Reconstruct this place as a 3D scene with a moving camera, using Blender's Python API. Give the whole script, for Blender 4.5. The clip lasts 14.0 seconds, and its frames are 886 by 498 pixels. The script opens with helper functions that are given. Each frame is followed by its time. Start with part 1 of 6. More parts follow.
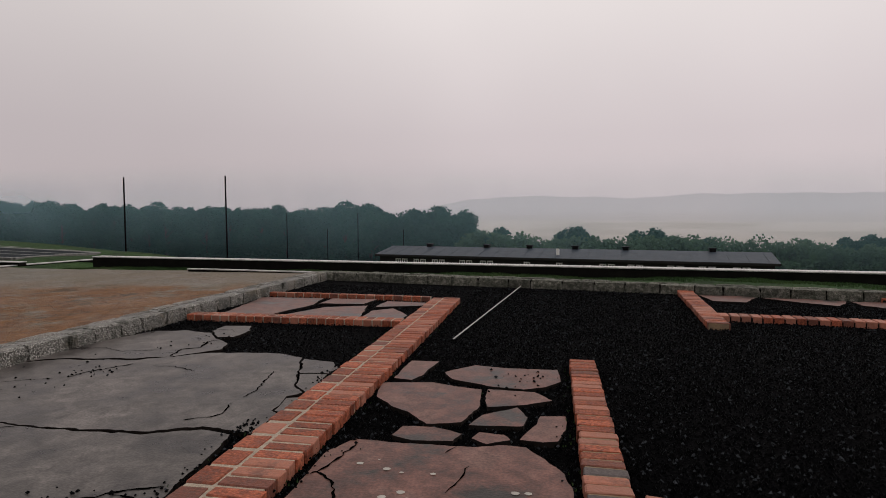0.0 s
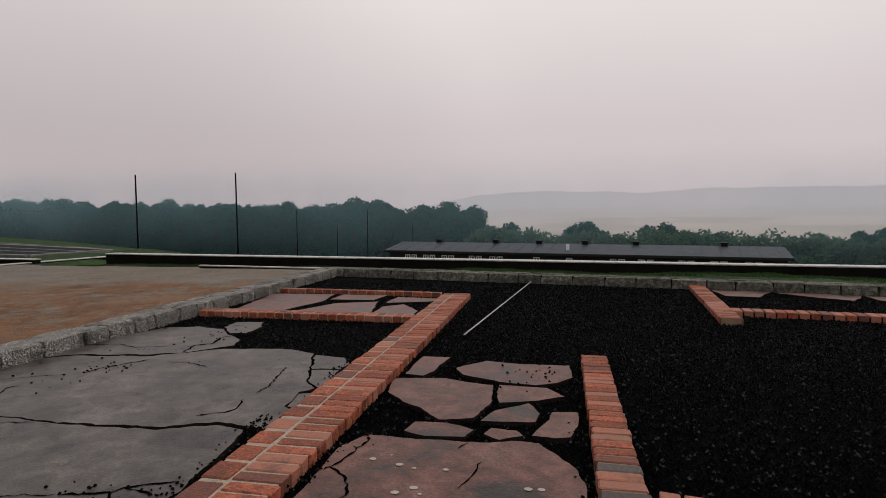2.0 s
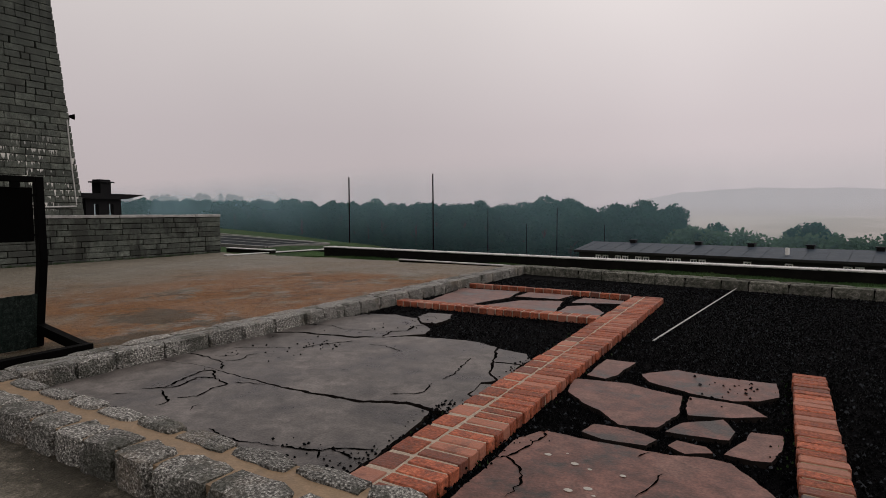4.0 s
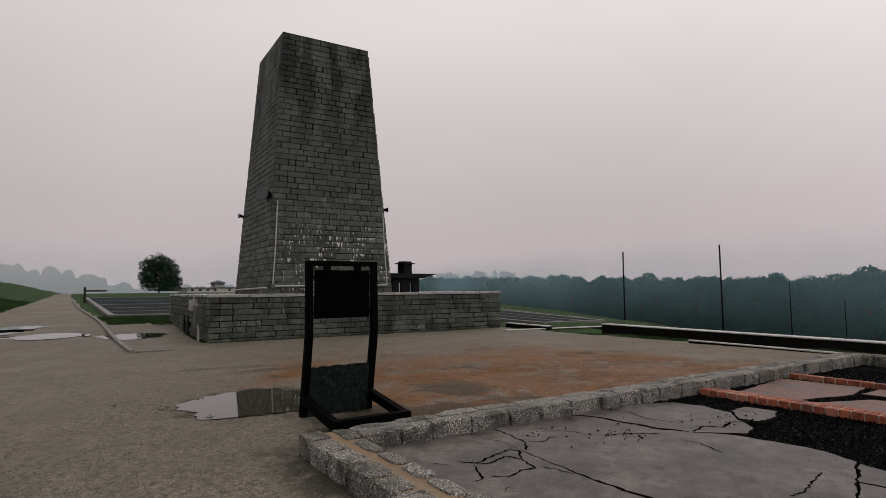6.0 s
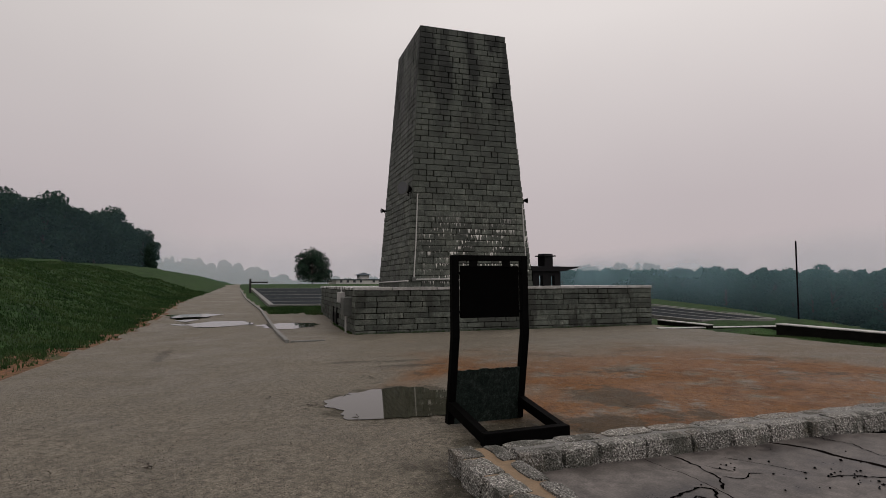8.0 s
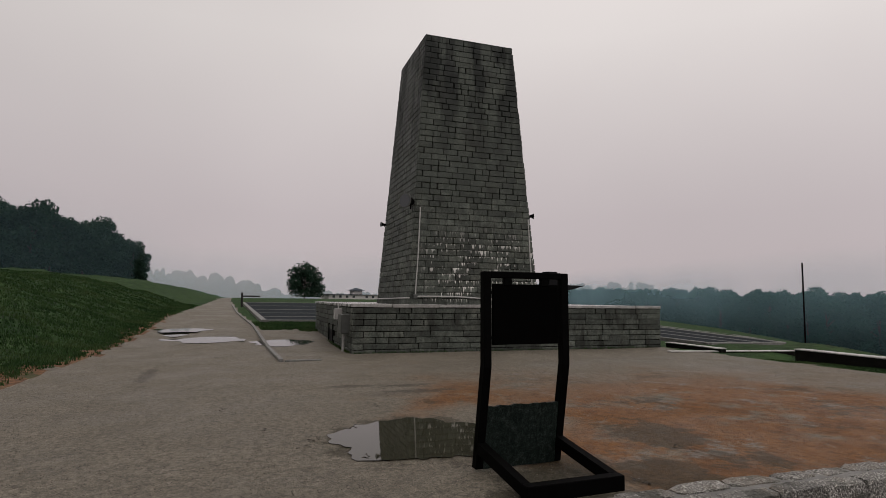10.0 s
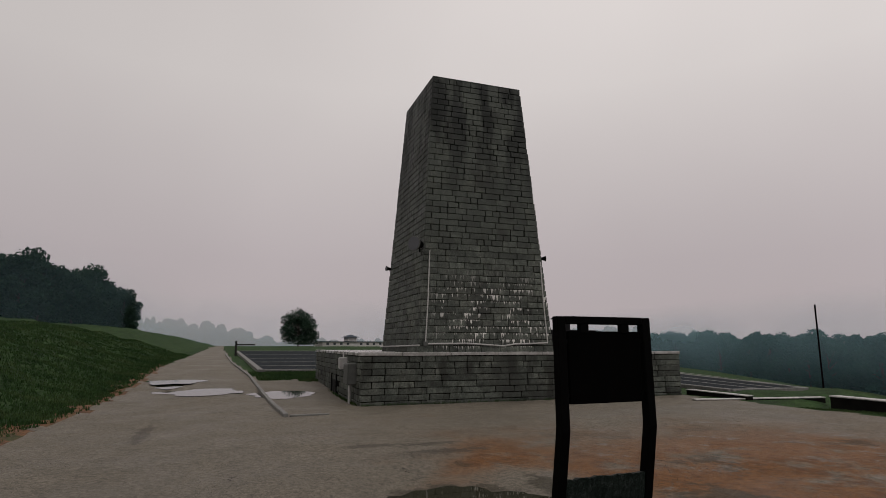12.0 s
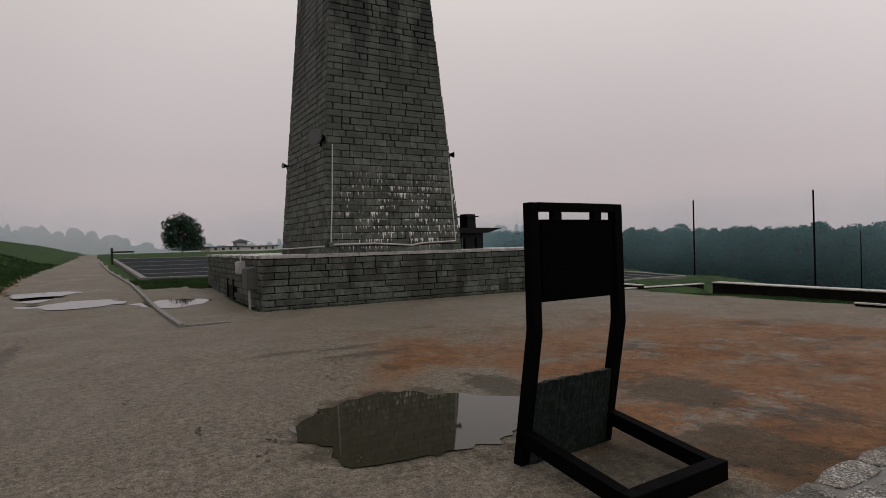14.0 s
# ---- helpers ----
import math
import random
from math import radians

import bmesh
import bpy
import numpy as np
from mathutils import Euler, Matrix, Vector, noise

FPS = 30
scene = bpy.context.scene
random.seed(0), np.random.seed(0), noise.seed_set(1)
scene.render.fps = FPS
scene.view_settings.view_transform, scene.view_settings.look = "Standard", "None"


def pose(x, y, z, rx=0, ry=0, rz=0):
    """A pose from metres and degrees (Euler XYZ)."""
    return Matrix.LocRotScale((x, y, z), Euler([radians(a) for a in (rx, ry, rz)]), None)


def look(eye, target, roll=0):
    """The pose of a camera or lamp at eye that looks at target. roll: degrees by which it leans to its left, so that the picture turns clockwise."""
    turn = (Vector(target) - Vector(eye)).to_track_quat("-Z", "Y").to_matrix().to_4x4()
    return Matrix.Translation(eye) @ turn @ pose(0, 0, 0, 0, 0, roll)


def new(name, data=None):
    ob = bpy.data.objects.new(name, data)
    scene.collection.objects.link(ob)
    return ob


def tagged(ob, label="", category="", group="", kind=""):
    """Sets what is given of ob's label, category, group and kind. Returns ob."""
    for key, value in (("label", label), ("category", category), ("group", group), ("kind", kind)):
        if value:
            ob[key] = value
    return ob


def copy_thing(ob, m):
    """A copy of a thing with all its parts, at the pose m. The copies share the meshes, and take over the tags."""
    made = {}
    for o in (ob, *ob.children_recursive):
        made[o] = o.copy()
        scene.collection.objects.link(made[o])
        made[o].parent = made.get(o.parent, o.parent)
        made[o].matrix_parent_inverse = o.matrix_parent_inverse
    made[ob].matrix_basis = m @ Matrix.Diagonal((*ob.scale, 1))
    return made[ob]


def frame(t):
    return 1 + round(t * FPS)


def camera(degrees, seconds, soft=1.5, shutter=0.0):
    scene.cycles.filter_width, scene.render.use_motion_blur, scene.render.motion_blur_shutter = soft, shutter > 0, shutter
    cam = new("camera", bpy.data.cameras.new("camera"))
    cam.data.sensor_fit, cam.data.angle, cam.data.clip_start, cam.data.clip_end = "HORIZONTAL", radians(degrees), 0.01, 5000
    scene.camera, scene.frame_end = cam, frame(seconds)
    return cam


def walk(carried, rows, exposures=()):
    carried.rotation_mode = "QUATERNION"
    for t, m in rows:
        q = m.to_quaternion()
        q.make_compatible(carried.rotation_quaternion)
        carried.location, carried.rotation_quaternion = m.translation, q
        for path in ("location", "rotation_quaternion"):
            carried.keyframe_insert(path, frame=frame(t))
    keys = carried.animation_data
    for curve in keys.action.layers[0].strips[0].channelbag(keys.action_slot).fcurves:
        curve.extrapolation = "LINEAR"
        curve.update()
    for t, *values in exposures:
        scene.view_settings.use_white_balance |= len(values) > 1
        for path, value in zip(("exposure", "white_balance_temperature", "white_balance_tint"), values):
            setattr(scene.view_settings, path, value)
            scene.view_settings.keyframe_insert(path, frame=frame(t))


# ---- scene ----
cam = camera(75.9, 14.0, soft=0.85)
ROWS = [
    (0.0, (0.185, -0.126, 1.342), (-0.19, 1.835, 1.229), -0.1),
    (0.5, (0.174, -0.124, 1.340), (-0.174, 1.842, 1.219), 0.3),
    (1.0, (0.169, -0.125, 1.341), (-0.214, 1.835, 1.231), 0.1),
    (1.5, (0.169, -0.123, 1.346), (-0.237, 1.832, 1.233), -0.5),
    (2.0, (0.171, -0.124, 1.343), (-0.236, 1.830, 1.215), -0.4),
    (2.5, (0.168, -0.123, 1.340), (-0.242, 1.832, 1.230), -0.3),
    (3.0, (0.165, -0.123, 1.348), (-0.299, 1.818, 1.225), -0.3),
    (3.5, (0.193, -0.128, 1.351), (-0.518, 1.738, 1.247), -0.7),
    (4.0, (0.241, -0.170, 1.341), (-0.779, 1.546, 1.212), -0.2),
    (4.2, (0.240, -0.186, 1.333), (-0.925, 1.433, 1.191), -0.2),
    (6.5, (-0.159, -0.293, 1.409), (-1.882, 0.709, 1.574), -0.3),
    (7.0, (-0.235, -0.255, 1.436), (-2.036, 0.609, 1.540), -0.4),
    (7.5, (-0.479, -0.133, 1.434), (-2.362, 0.534, 1.537), -0.6),
    (10.0, (-1.664, -0.186, 1.467), (-3.537, 0.493, 1.643), 0.6),
    (10.5, (-1.863, -0.235, 1.495), (-3.717, 0.482, 1.719), 0.3),
    (11.0, (-2.163, -0.340, 1.468), (-4.025, 0.350, 1.706), -0.8),
    (11.5, (-2.388, -0.366, 1.509), (-4.258, 0.274, 1.813), -1.1),
    (12.0, (-2.590, -0.457, 1.504), (-4.436, 0.237, 1.838), 0.0),
    (12.5, (-2.882, -0.532, 1.512), (-4.719, 0.218, 1.757), -0.7),
    (13.0, (-3.128, -0.562, 1.481), (-4.987, 0.162, 1.618), -1.6),
    (13.5, (-3.379, -0.509, 1.474), (-5.216, 0.280, 1.522), -1.5),
    (14.0, (-3.526, -0.508, 1.460), (-5.238, 0.527, 1.445), -1.5),
]
walk(cam, [(t, look(eye, target, roll)) for t, eye, target, roll in ROWS],
     [(0.0, 0.0), (4.2, 0.0), (6.5, 0.0), (7.5, 0.0), (10.5, -0.03), (12.0, -0.2), (12.5, -0.27), (13.0, -0.22), (14.0, -0.08)])

# ---- sky and light: a bright, even overcast ----
SUN_UP, SUN_TURN = radians(52), radians(60)
world = bpy.data.worlds.new("overcast")
scene.world = world
world.use_nodes = True
wn, wl = world.node_tree.nodes, world.node_tree.links
wn.clear()
sky = wn.new("ShaderNodeTexSky")
sky.sky_type, sky.sun_disc, sky.sun_elevation, sky.sun_rotation = "NISHITA", False, SUN_UP, SUN_TURN
sky_dim = wn.new("ShaderNodeVectorMath")
sky_dim.operation = "SCALE"
sky_dim.inputs[3].default_value = 0.05
wl.new(sky.outputs[0], sky_dim.inputs[0])
way = wn.new("ShaderNodeTexCoord")
parts = wn.new("ShaderNodeSeparateXYZ")
wl.new(way.outputs["Generated"], parts.inputs[0])
ramp = wn.new("ShaderNodeValToRGB")
ramp.color_ramp.elements[0].position, ramp.color_ramp.elements[0].color = 0.0, (0.615, 0.532, 0.55, 1)
ramp.color_ramp.elements[1].position, ramp.color_ramp.elements[1].color = 0.42, (0.90, 0.835, 0.812, 1)
mid = ramp.color_ramp.elements.new(0.14)
mid.color = (0.672, 0.592, 0.602, 1)
wl.new(parts.outputs[2], ramp.inputs[0])
# darker cloud low in the north-west
dot = wn.new("ShaderNodeVectorMath")
dot.operation = "DOT_PRODUCT"
dot.inputs[1].default_value = (-0.72, 0.66, -0.05)
wl.new(way.outputs["Generated"], dot.inputs[0])
dark = wn.new("ShaderNodeMapRange")
dark.interpolation_type = "SMOOTHSTEP"
dark.inputs[1].default_value, dark.inputs[2].default_value = 0.70, 1.0
dark.inputs[3].default_value, dark.inputs[4].default_value = 1.0, 0.80
wl.new(dot.outputs["Value"], dark.inputs[0])
cloud = wn.new("ShaderNodeTexNoise")
cloud.inputs["Scale"].default_value, cloud.inputs["Detail"].default_value = 2.2, 3
wl.new(way.outputs["Generated"], cloud.inputs["Vector"])
cloud_range = wn.new("ShaderNodeMapRange")
cloud_range.inputs[3].default_value, cloud_range.inputs[4].default_value = 0.93, 1.07
wl.new(cloud.outputs[0], cloud_range.inputs[0])
# and somewhat dimmer towards the south-west
dot2 = wn.new("ShaderNodeVectorMath")
dot2.operation = "DOT_PRODUCT"
dot2.inputs[1].default_value = (-0.72, -0.62, 0.30)
wl.new(way.outputs["Generated"], dot2.inputs[0])
dim2 = wn.new("ShaderNodeMapRange")
dim2.interpolation_type = "SMOOTHSTEP"
dim2.inputs[1].default_value, dim2.inputs[2].default_value = 0.25, 1.0
dim2.inputs[3].default_value, dim2.inputs[4].default_value = 1.0, 0.74
wl.new(dot2.outputs["Value"], dim2.inputs[0])
dims = wn.new("ShaderNodeMath")
dims.operation = "MULTIPLY"
wl.new(dark.outputs[0], dims.inputs[0])
wl.new(dim2.outputs[0], dims.inputs[1])
both = wn.new("ShaderNodeMath")
both.operation = "MULTIPLY"
wl.new(dims.outputs[0], both.inputs[0])
wl.new(cloud_range.outputs[0], both.inputs[1])
grey = wn.new("ShaderNodeVectorMath")
grey.operation = "SCALE"
wl.new(ramp.outputs[0], grey.inputs[0])
wl.new(both.outputs[0], grey.inputs[3])
mixed = wn.new("ShaderNodeMix")
mixed.data_type = "RGBA"
mixed.inputs[0].default_value = 0.06
wl.new(grey.outputs[0], mixed.inputs[6])
wl.new(sky_dim.outputs[0], mixed.inputs[7])
back = wn.new("ShaderNodeBackground")
back.inputs[1].default_value = 1.0
wl.new(mixed.outputs[2], back.inputs[0])
wout = wn.new("ShaderNodeOutputWorld")
wl.new(back.outputs[0], wout.inputs[0])

sun = new("sun", bpy.data.lights.new("sun", "SUN"))
sun.data.energy, sun.data.angle, sun.data.color = 0.5, radians(40), (1.0, 0.96, 0.92)
sun.matrix_world = look((0, 0, 60), (0 - math.sin(SUN_TURN) * 60, 0 - math.cos(SUN_TURN) * 60, 60 - math.tan(SUN_UP) * 60))


# ---- materials ----
def surface(name, colors, scale, rough=(0.6, 0.85), bump=0.3, bump_scale=None, random_tone=0.0, island=False, metal=0.0, fine=0.0, distance=0.01, specular=0.25, stain=None, spread=0.44, blotches=None):
    """A worn surface: colours mixed by coarse and fine noise, uneven gloss and relief. Metres throughout."""
    m = bpy.data.materials.new(name)
    m.use_nodes = True
    n, l = m.node_tree.nodes, m.node_tree.links
    bsdf = n["Principled BSDF"]
    geo = n.new("ShaderNodeNewGeometry")
    coarse = n.new("ShaderNodeTexNoise")
    coarse.inputs["Scale"].default_value, coarse.inputs["Detail"].default_value = scale, 6
    coarse.inputs["Roughness"].default_value = 0.65
    l.new(geo.outputs["Position"], coarse.inputs["Vector"])
    ramp = n.new("ShaderNodeValToRGB")
    r = ramp.color_ramp
    while len(r.elements) < len(colors):
        r.elements.new(0.5)
    for i, c in enumerate(colors):
        r.elements[i].position = 0.5 - spread / 2 + spread * i / max(1, len(colors) - 1)
        r.elements[i].color = (*c, 1)
    l.new(coarse.outputs[0], ramp.inputs[0])
    color = ramp.outputs[0]
    grain = n.new("ShaderNodeTexNoise")
    grain.inputs["Scale"].default_value, grain.inputs["Detail"].default_value = bump_scale or scale * 12, 5
    l.new(geo.outputs["Position"], grain.inputs["Vector"])

    def times(color, value_socket, low, high, a=0.3, b=0.7):
        mr = n.new("ShaderNodeMapRange")
        mr.inputs[1].default_value, mr.inputs[2].default_value = a, b
        mr.inputs[3].default_value, mr.inputs[4].default_value = low, high
        l.new(value_socket, mr.inputs[0])
        sc = n.new("ShaderNodeVectorMath")
        sc.operation = "SCALE"
        l.new(color, sc.inputs[0])
        l.new(mr.outputs[0], sc.inputs[3])
        return sc.outputs[0]

    if fine:
        color = times(color, grain.outputs[0], 1 - fine, 1 + fine)
        blotch = n.new("ShaderNodeTexNoise")
        blotch.inputs["Scale"].default_value, blotch.inputs["Detail"].default_value = scale * 4.3, 5
        blotch.inputs["Distortion"].default_value = 0.6
        l.new(geo.outputs["Position"], blotch.inputs["Vector"])
        part_dark = fine if blotches is None else blotches
        color = times(color, blotch.outputs[0], 1 - part_dark, 1 + part_dark)
    if random_tone:
        if island:
            source = geo.outputs["Random Per Island"]
        else:
            source = n.new("ShaderNodeObjectInfo").outputs["Random"]
        color = times(color, source, 1 - random_tone, 1 + random_tone, 0, 1)
    if stain:
        color = stain(n, l, geo, color)
    l.new(color, bsdf.inputs["Base Color"])
    gloss = n.new("ShaderNodeMapRange")
    gloss.inputs[1].default_value, gloss.inputs[2].default_value = 0.3, 0.7
    gloss.inputs[3].default_value, gloss.inputs[4].default_value = rough
    l.new(coarse.outputs[0], gloss.inputs[0])
    l.new(gloss.outputs[0], bsdf.inputs["Roughness"])
    bsdf.inputs["Metallic"].default_value = metal
    bsdf.inputs["Specular IOR Level"].default_value = specular
    if bump:
        b = n.new("ShaderNodeBump")
        b.inputs["Strength"].default_value, b.inputs["Distance"].default_value = bump, distance
        l.new(grain.outputs[0], b.inputs["Height"])
        l.new(b.outputs[0], bsdf.inputs["Normal"])
    return m


def node_noise(n, l, vector, scale, detail=4, low=0.4, high=0.6):
    t = n.new("ShaderNodeTexNoise")
    t.inputs["Scale"].default_value, t.inputs["Detail"].default_value = scale, detail
    l.new(vector, t.inputs["Vector"])
    mr = n.new("ShaderNodeMapRange")
    mr.interpolation_type = "SMOOTHSTEP"
    mr.inputs[1].default_value, mr.inputs[2].default_value = low, high
    l.new(t.outputs[0], mr.inputs[0])
    return mr.outputs[0]


def node_blend(n, l, factor, color, other):
    mx = n.new("ShaderNodeMix")
    mx.data_type = "RGBA"
    l.new(factor, mx.inputs[0])
    l.new(color, mx.inputs[6])
    mx.inputs[7].default_value = (*other, 1)
    return mx.outputs[2]


def node_math(n, l, op, a, b):
    t = n.new("ShaderNodeMath")
    t.operation = op
    for i, v in enumerate((a, b)):
        if isinstance(v, (int, float)):
            t.inputs[i].default_value = v
        else:
            l.new(v, t.inputs[i])
    return t.outputs[0]


def node_range(n, l, v, a, b):
    mr = n.new("ShaderNodeMapRange")
    mr.interpolation_type = "SMOOTHSTEP"
    mr.inputs[1].default_value, mr.inputs[2].default_value = a, b
    l.new(v, mr.inputs[0])
    return mr.outputs[0]


def patch_at(n, l, geo, x, y, rx, ry, ragged=0.5, scale=2.5):
    """A ragged patch on the ground round (x, y)."""
    shift = n.new("ShaderNodeVectorMath")
    shift.operation = "SUBTRACT"
    shift.inputs[1].default_value = (x, y, 0)
    l.new(geo.outputs["Position"], shift.inputs[0])
    squeeze = n.new("ShaderNodeVectorMath")
    squeeze.operation = "MULTIPLY"
    squeeze.inputs[1].default_value = (1 / rx, 1 / ry, 0)
    l.new(shift.outputs[0], squeeze.inputs[0])
    far = n.new("ShaderNodeVectorMath")
    far.operation = "LENGTH"
    l.new(squeeze.outputs[0], far.inputs[0])
    t = n.new("ShaderNodeTexNoise")
    t.inputs["Scale"].default_value, t.inputs["Detail"].default_value, t.inputs["Roughness"].default_value = scale, 9, 0.7
    l.new(geo.outputs["Position"], t.inputs["Vector"])
    edge = node_math(n, l, "ADD", far.outputs["Value"], node_math(n, l, "MULTIPLY", node_math(n, l, "SUBTRACT", t.outputs[0], 0.5), ragged * 6))
    return node_range(n, l, edge, 1.15, 0.75)


def ragged_noise(n, l, vector, scale, low, high, rough=0.72):
    t = n.new("ShaderNodeTexNoise")
    t.inputs["Scale"].default_value, t.inputs["Detail"].default_value, t.inputs["Roughness"].default_value = scale, 12, rough
    l.new(vector, t.inputs["Vector"])
    return node_range(n, l, t.outputs[0], low, high)


MUD_MARKS = ((-15.5, -1.9, 1.5, 0.13), (-12.4, 1.9, 0.16, 0.5), (-11.5, 3.0, 0.22, 0.6), (-12.3, 3.0, 0.15, 0.5))


def rust_sand(n, l, geo, color):
    """Rust-coloured brick sand spread over part of the yard, with damp pale silt, moss and mud in it."""
    xyz = n.new("ShaderNodeSeparateXYZ")
    l.new(geo.outputs["Position"], xyz.inputs[0])
    wander = n.new("ShaderNodeTexNoise")
    wander.inputs["Scale"].default_value, wander.inputs["Detail"].default_value = 0.45, 6
    l.new(geo.outputs["Position"], wander.inputs["Vector"])
    drift = node_math(n, l, "MULTIPLY", node_math(n, l, "SUBTRACT", wander.outputs[0], 0.5), 7.0)
    east = node_range(n, l, node_math(n, l, "ADD", xyz.outputs[0], drift), -14.5, -9.0)
    north = node_range(n, l, node_math(n, l, "ADD", xyz.outputs[1], drift), 2.2, 4.0)
    far = node_math(n, l, "SUBTRACT", 1.0, node_math(n, l, "MULTIPLY", node_range(n, l, node_math(n, l, "ADD", xyz.outputs[1], drift), 9.5, 11.5), 0.85))
    zone = node_math(n, l, "MULTIPLY", node_math(n, l, "MULTIPLY", east, north), far)
    thin = node_math(n, l, "MULTIPLY", ragged_noise(n, l, geo.outputs["Position"], 0.22, 0.56, 0.66), node_math(n, l, "MULTIPLY", node_range(n, l, xyz.outputs[0], -19.0, -15.5), node_range(n, l, xyz.outputs[1], 1.5, 3.0)))
    spots = ragged_noise(n, l, geo.outputs["Position"], 0.8, 0.36, 0.50)
    amount = node_math(n, l, "MAXIMUM", node_math(n, l, "MULTIPLY", zone, spots), node_math(n, l, "MULTIPLY", thin, 0.28))
    color = node_blend(n, l, amount, color, (0.158, 0.073, 0.026))
    deep = node_math(n, l, "MULTIPLY", ragged_noise(n, l, geo.outputs["Position"], 3.5, 0.50, 0.60), zone)
    color = node_blend(n, l, node_math(n, l, "MULTIPLY", deep, 0.7), color, (0.082, 0.034, 0.012))
    wet = node_math(n, l, "MULTIPLY", ragged_noise(n, l, geo.outputs["Position"], 1.3, 0.555, 0.60, 0.8), node_range(n, l, xyz.outputs[1], 2.6, 4.2))
    wet = node_math(n, l, "MULTIPLY", wet, node_range(n, l, xyz.outputs[0], -19.0, -14.0))
    color = node_blend(n, l, node_math(n, l, "MULTIPLY", wet, 0.85), color, (0.165, 0.15, 0.132))
    moss = node_math(n, l, "MULTIPLY", ragged_noise(n, l, geo.outputs["Position"], 0.7, 0.56, 0.62), zone)
    for x, y, rx, ry in ((-7.3, 4.6, 0.75, 0.55), (-6.1, 2.45, 0.45, 0.4), (-8.6, 3.3, 0.7, 0.3), (-8.2, 1.85, 1.1, 1.0), (-5.95, 3.6, 0.6, 0.5), (-6.5, 2.9, 0.7, 0.4), (-5.7, 2.3, 0.45, 0.6)):
        moss = node_math(n, l, "MAXIMUM", moss, patch_at(n, l, geo, x, y, rx, ry))
    color = node_blend(n, l, node_math(n, l, "MULTIPLY", moss, 0.75), color, (0.034, 0.030, 0.018))
    grit = n.new("ShaderNodeTexNoise")
    grit.inputs["Scale"].default_value, grit.inputs["Detail"].default_value, grit.inputs["Roughness"].default_value = 14.0, 12, 0.9
    l.new(geo.outputs["Position"], grit.inputs["Vector"])
    grade = n.new("ShaderNodeMapRange")
    grade.inputs[1].default_value, grade.inputs[2].default_value, grade.inputs[3].default_value, grade.inputs[4].default_value = 0.42, 0.58, 0.5, 1.5
    l.new(grit.outputs[0], grade.inputs[0])
    graded = n.new("ShaderNodeVectorMath")
    graded.operation = "SCALE"
    l.new(color, graded.inputs[0])
    l.new(grade.outputs[0], graded.inputs[3])
    color = graded.outputs[0]
    # damp dark strip outside the low wall: moss, mud and painted wall-foot shadow
    strip = node_math(n, l, "MULTIPLY", node_range(n, l, xyz.outputs[1], 0.95, 1.3), node_range(n, l, xyz.outputs[0], -5.8, -5.0))
    strip = node_math(n, l, "MULTIPLY", strip, ragged_noise(n, l, geo.outputs["Position"], 2.2, 0.36, 0.52))
    color = node_blend(n, l, node_math(n, l, "MULTIPLY", strip, 0.85), color, (0.020, 0.018, 0.012))
    # small muddy hollows on the track
    mud = node_math(n, l, "MULTIPLY", ragged_noise(n, l, geo.outputs["Position"], 0.9, 0.60, 0.66, 0.8), 0.55)
    for x, y, rx, ry in MUD_MARKS:
        mud = node_math(n, l, "MAXIMUM", mud, node_math(n, l, "MULTIPLY", patch_at(n, l, geo, x, y, rx, ry, 0.7, 4.0), 0.65))
    return node_blend(n, l, mud, color, (0.05, 0.042, 0.033))


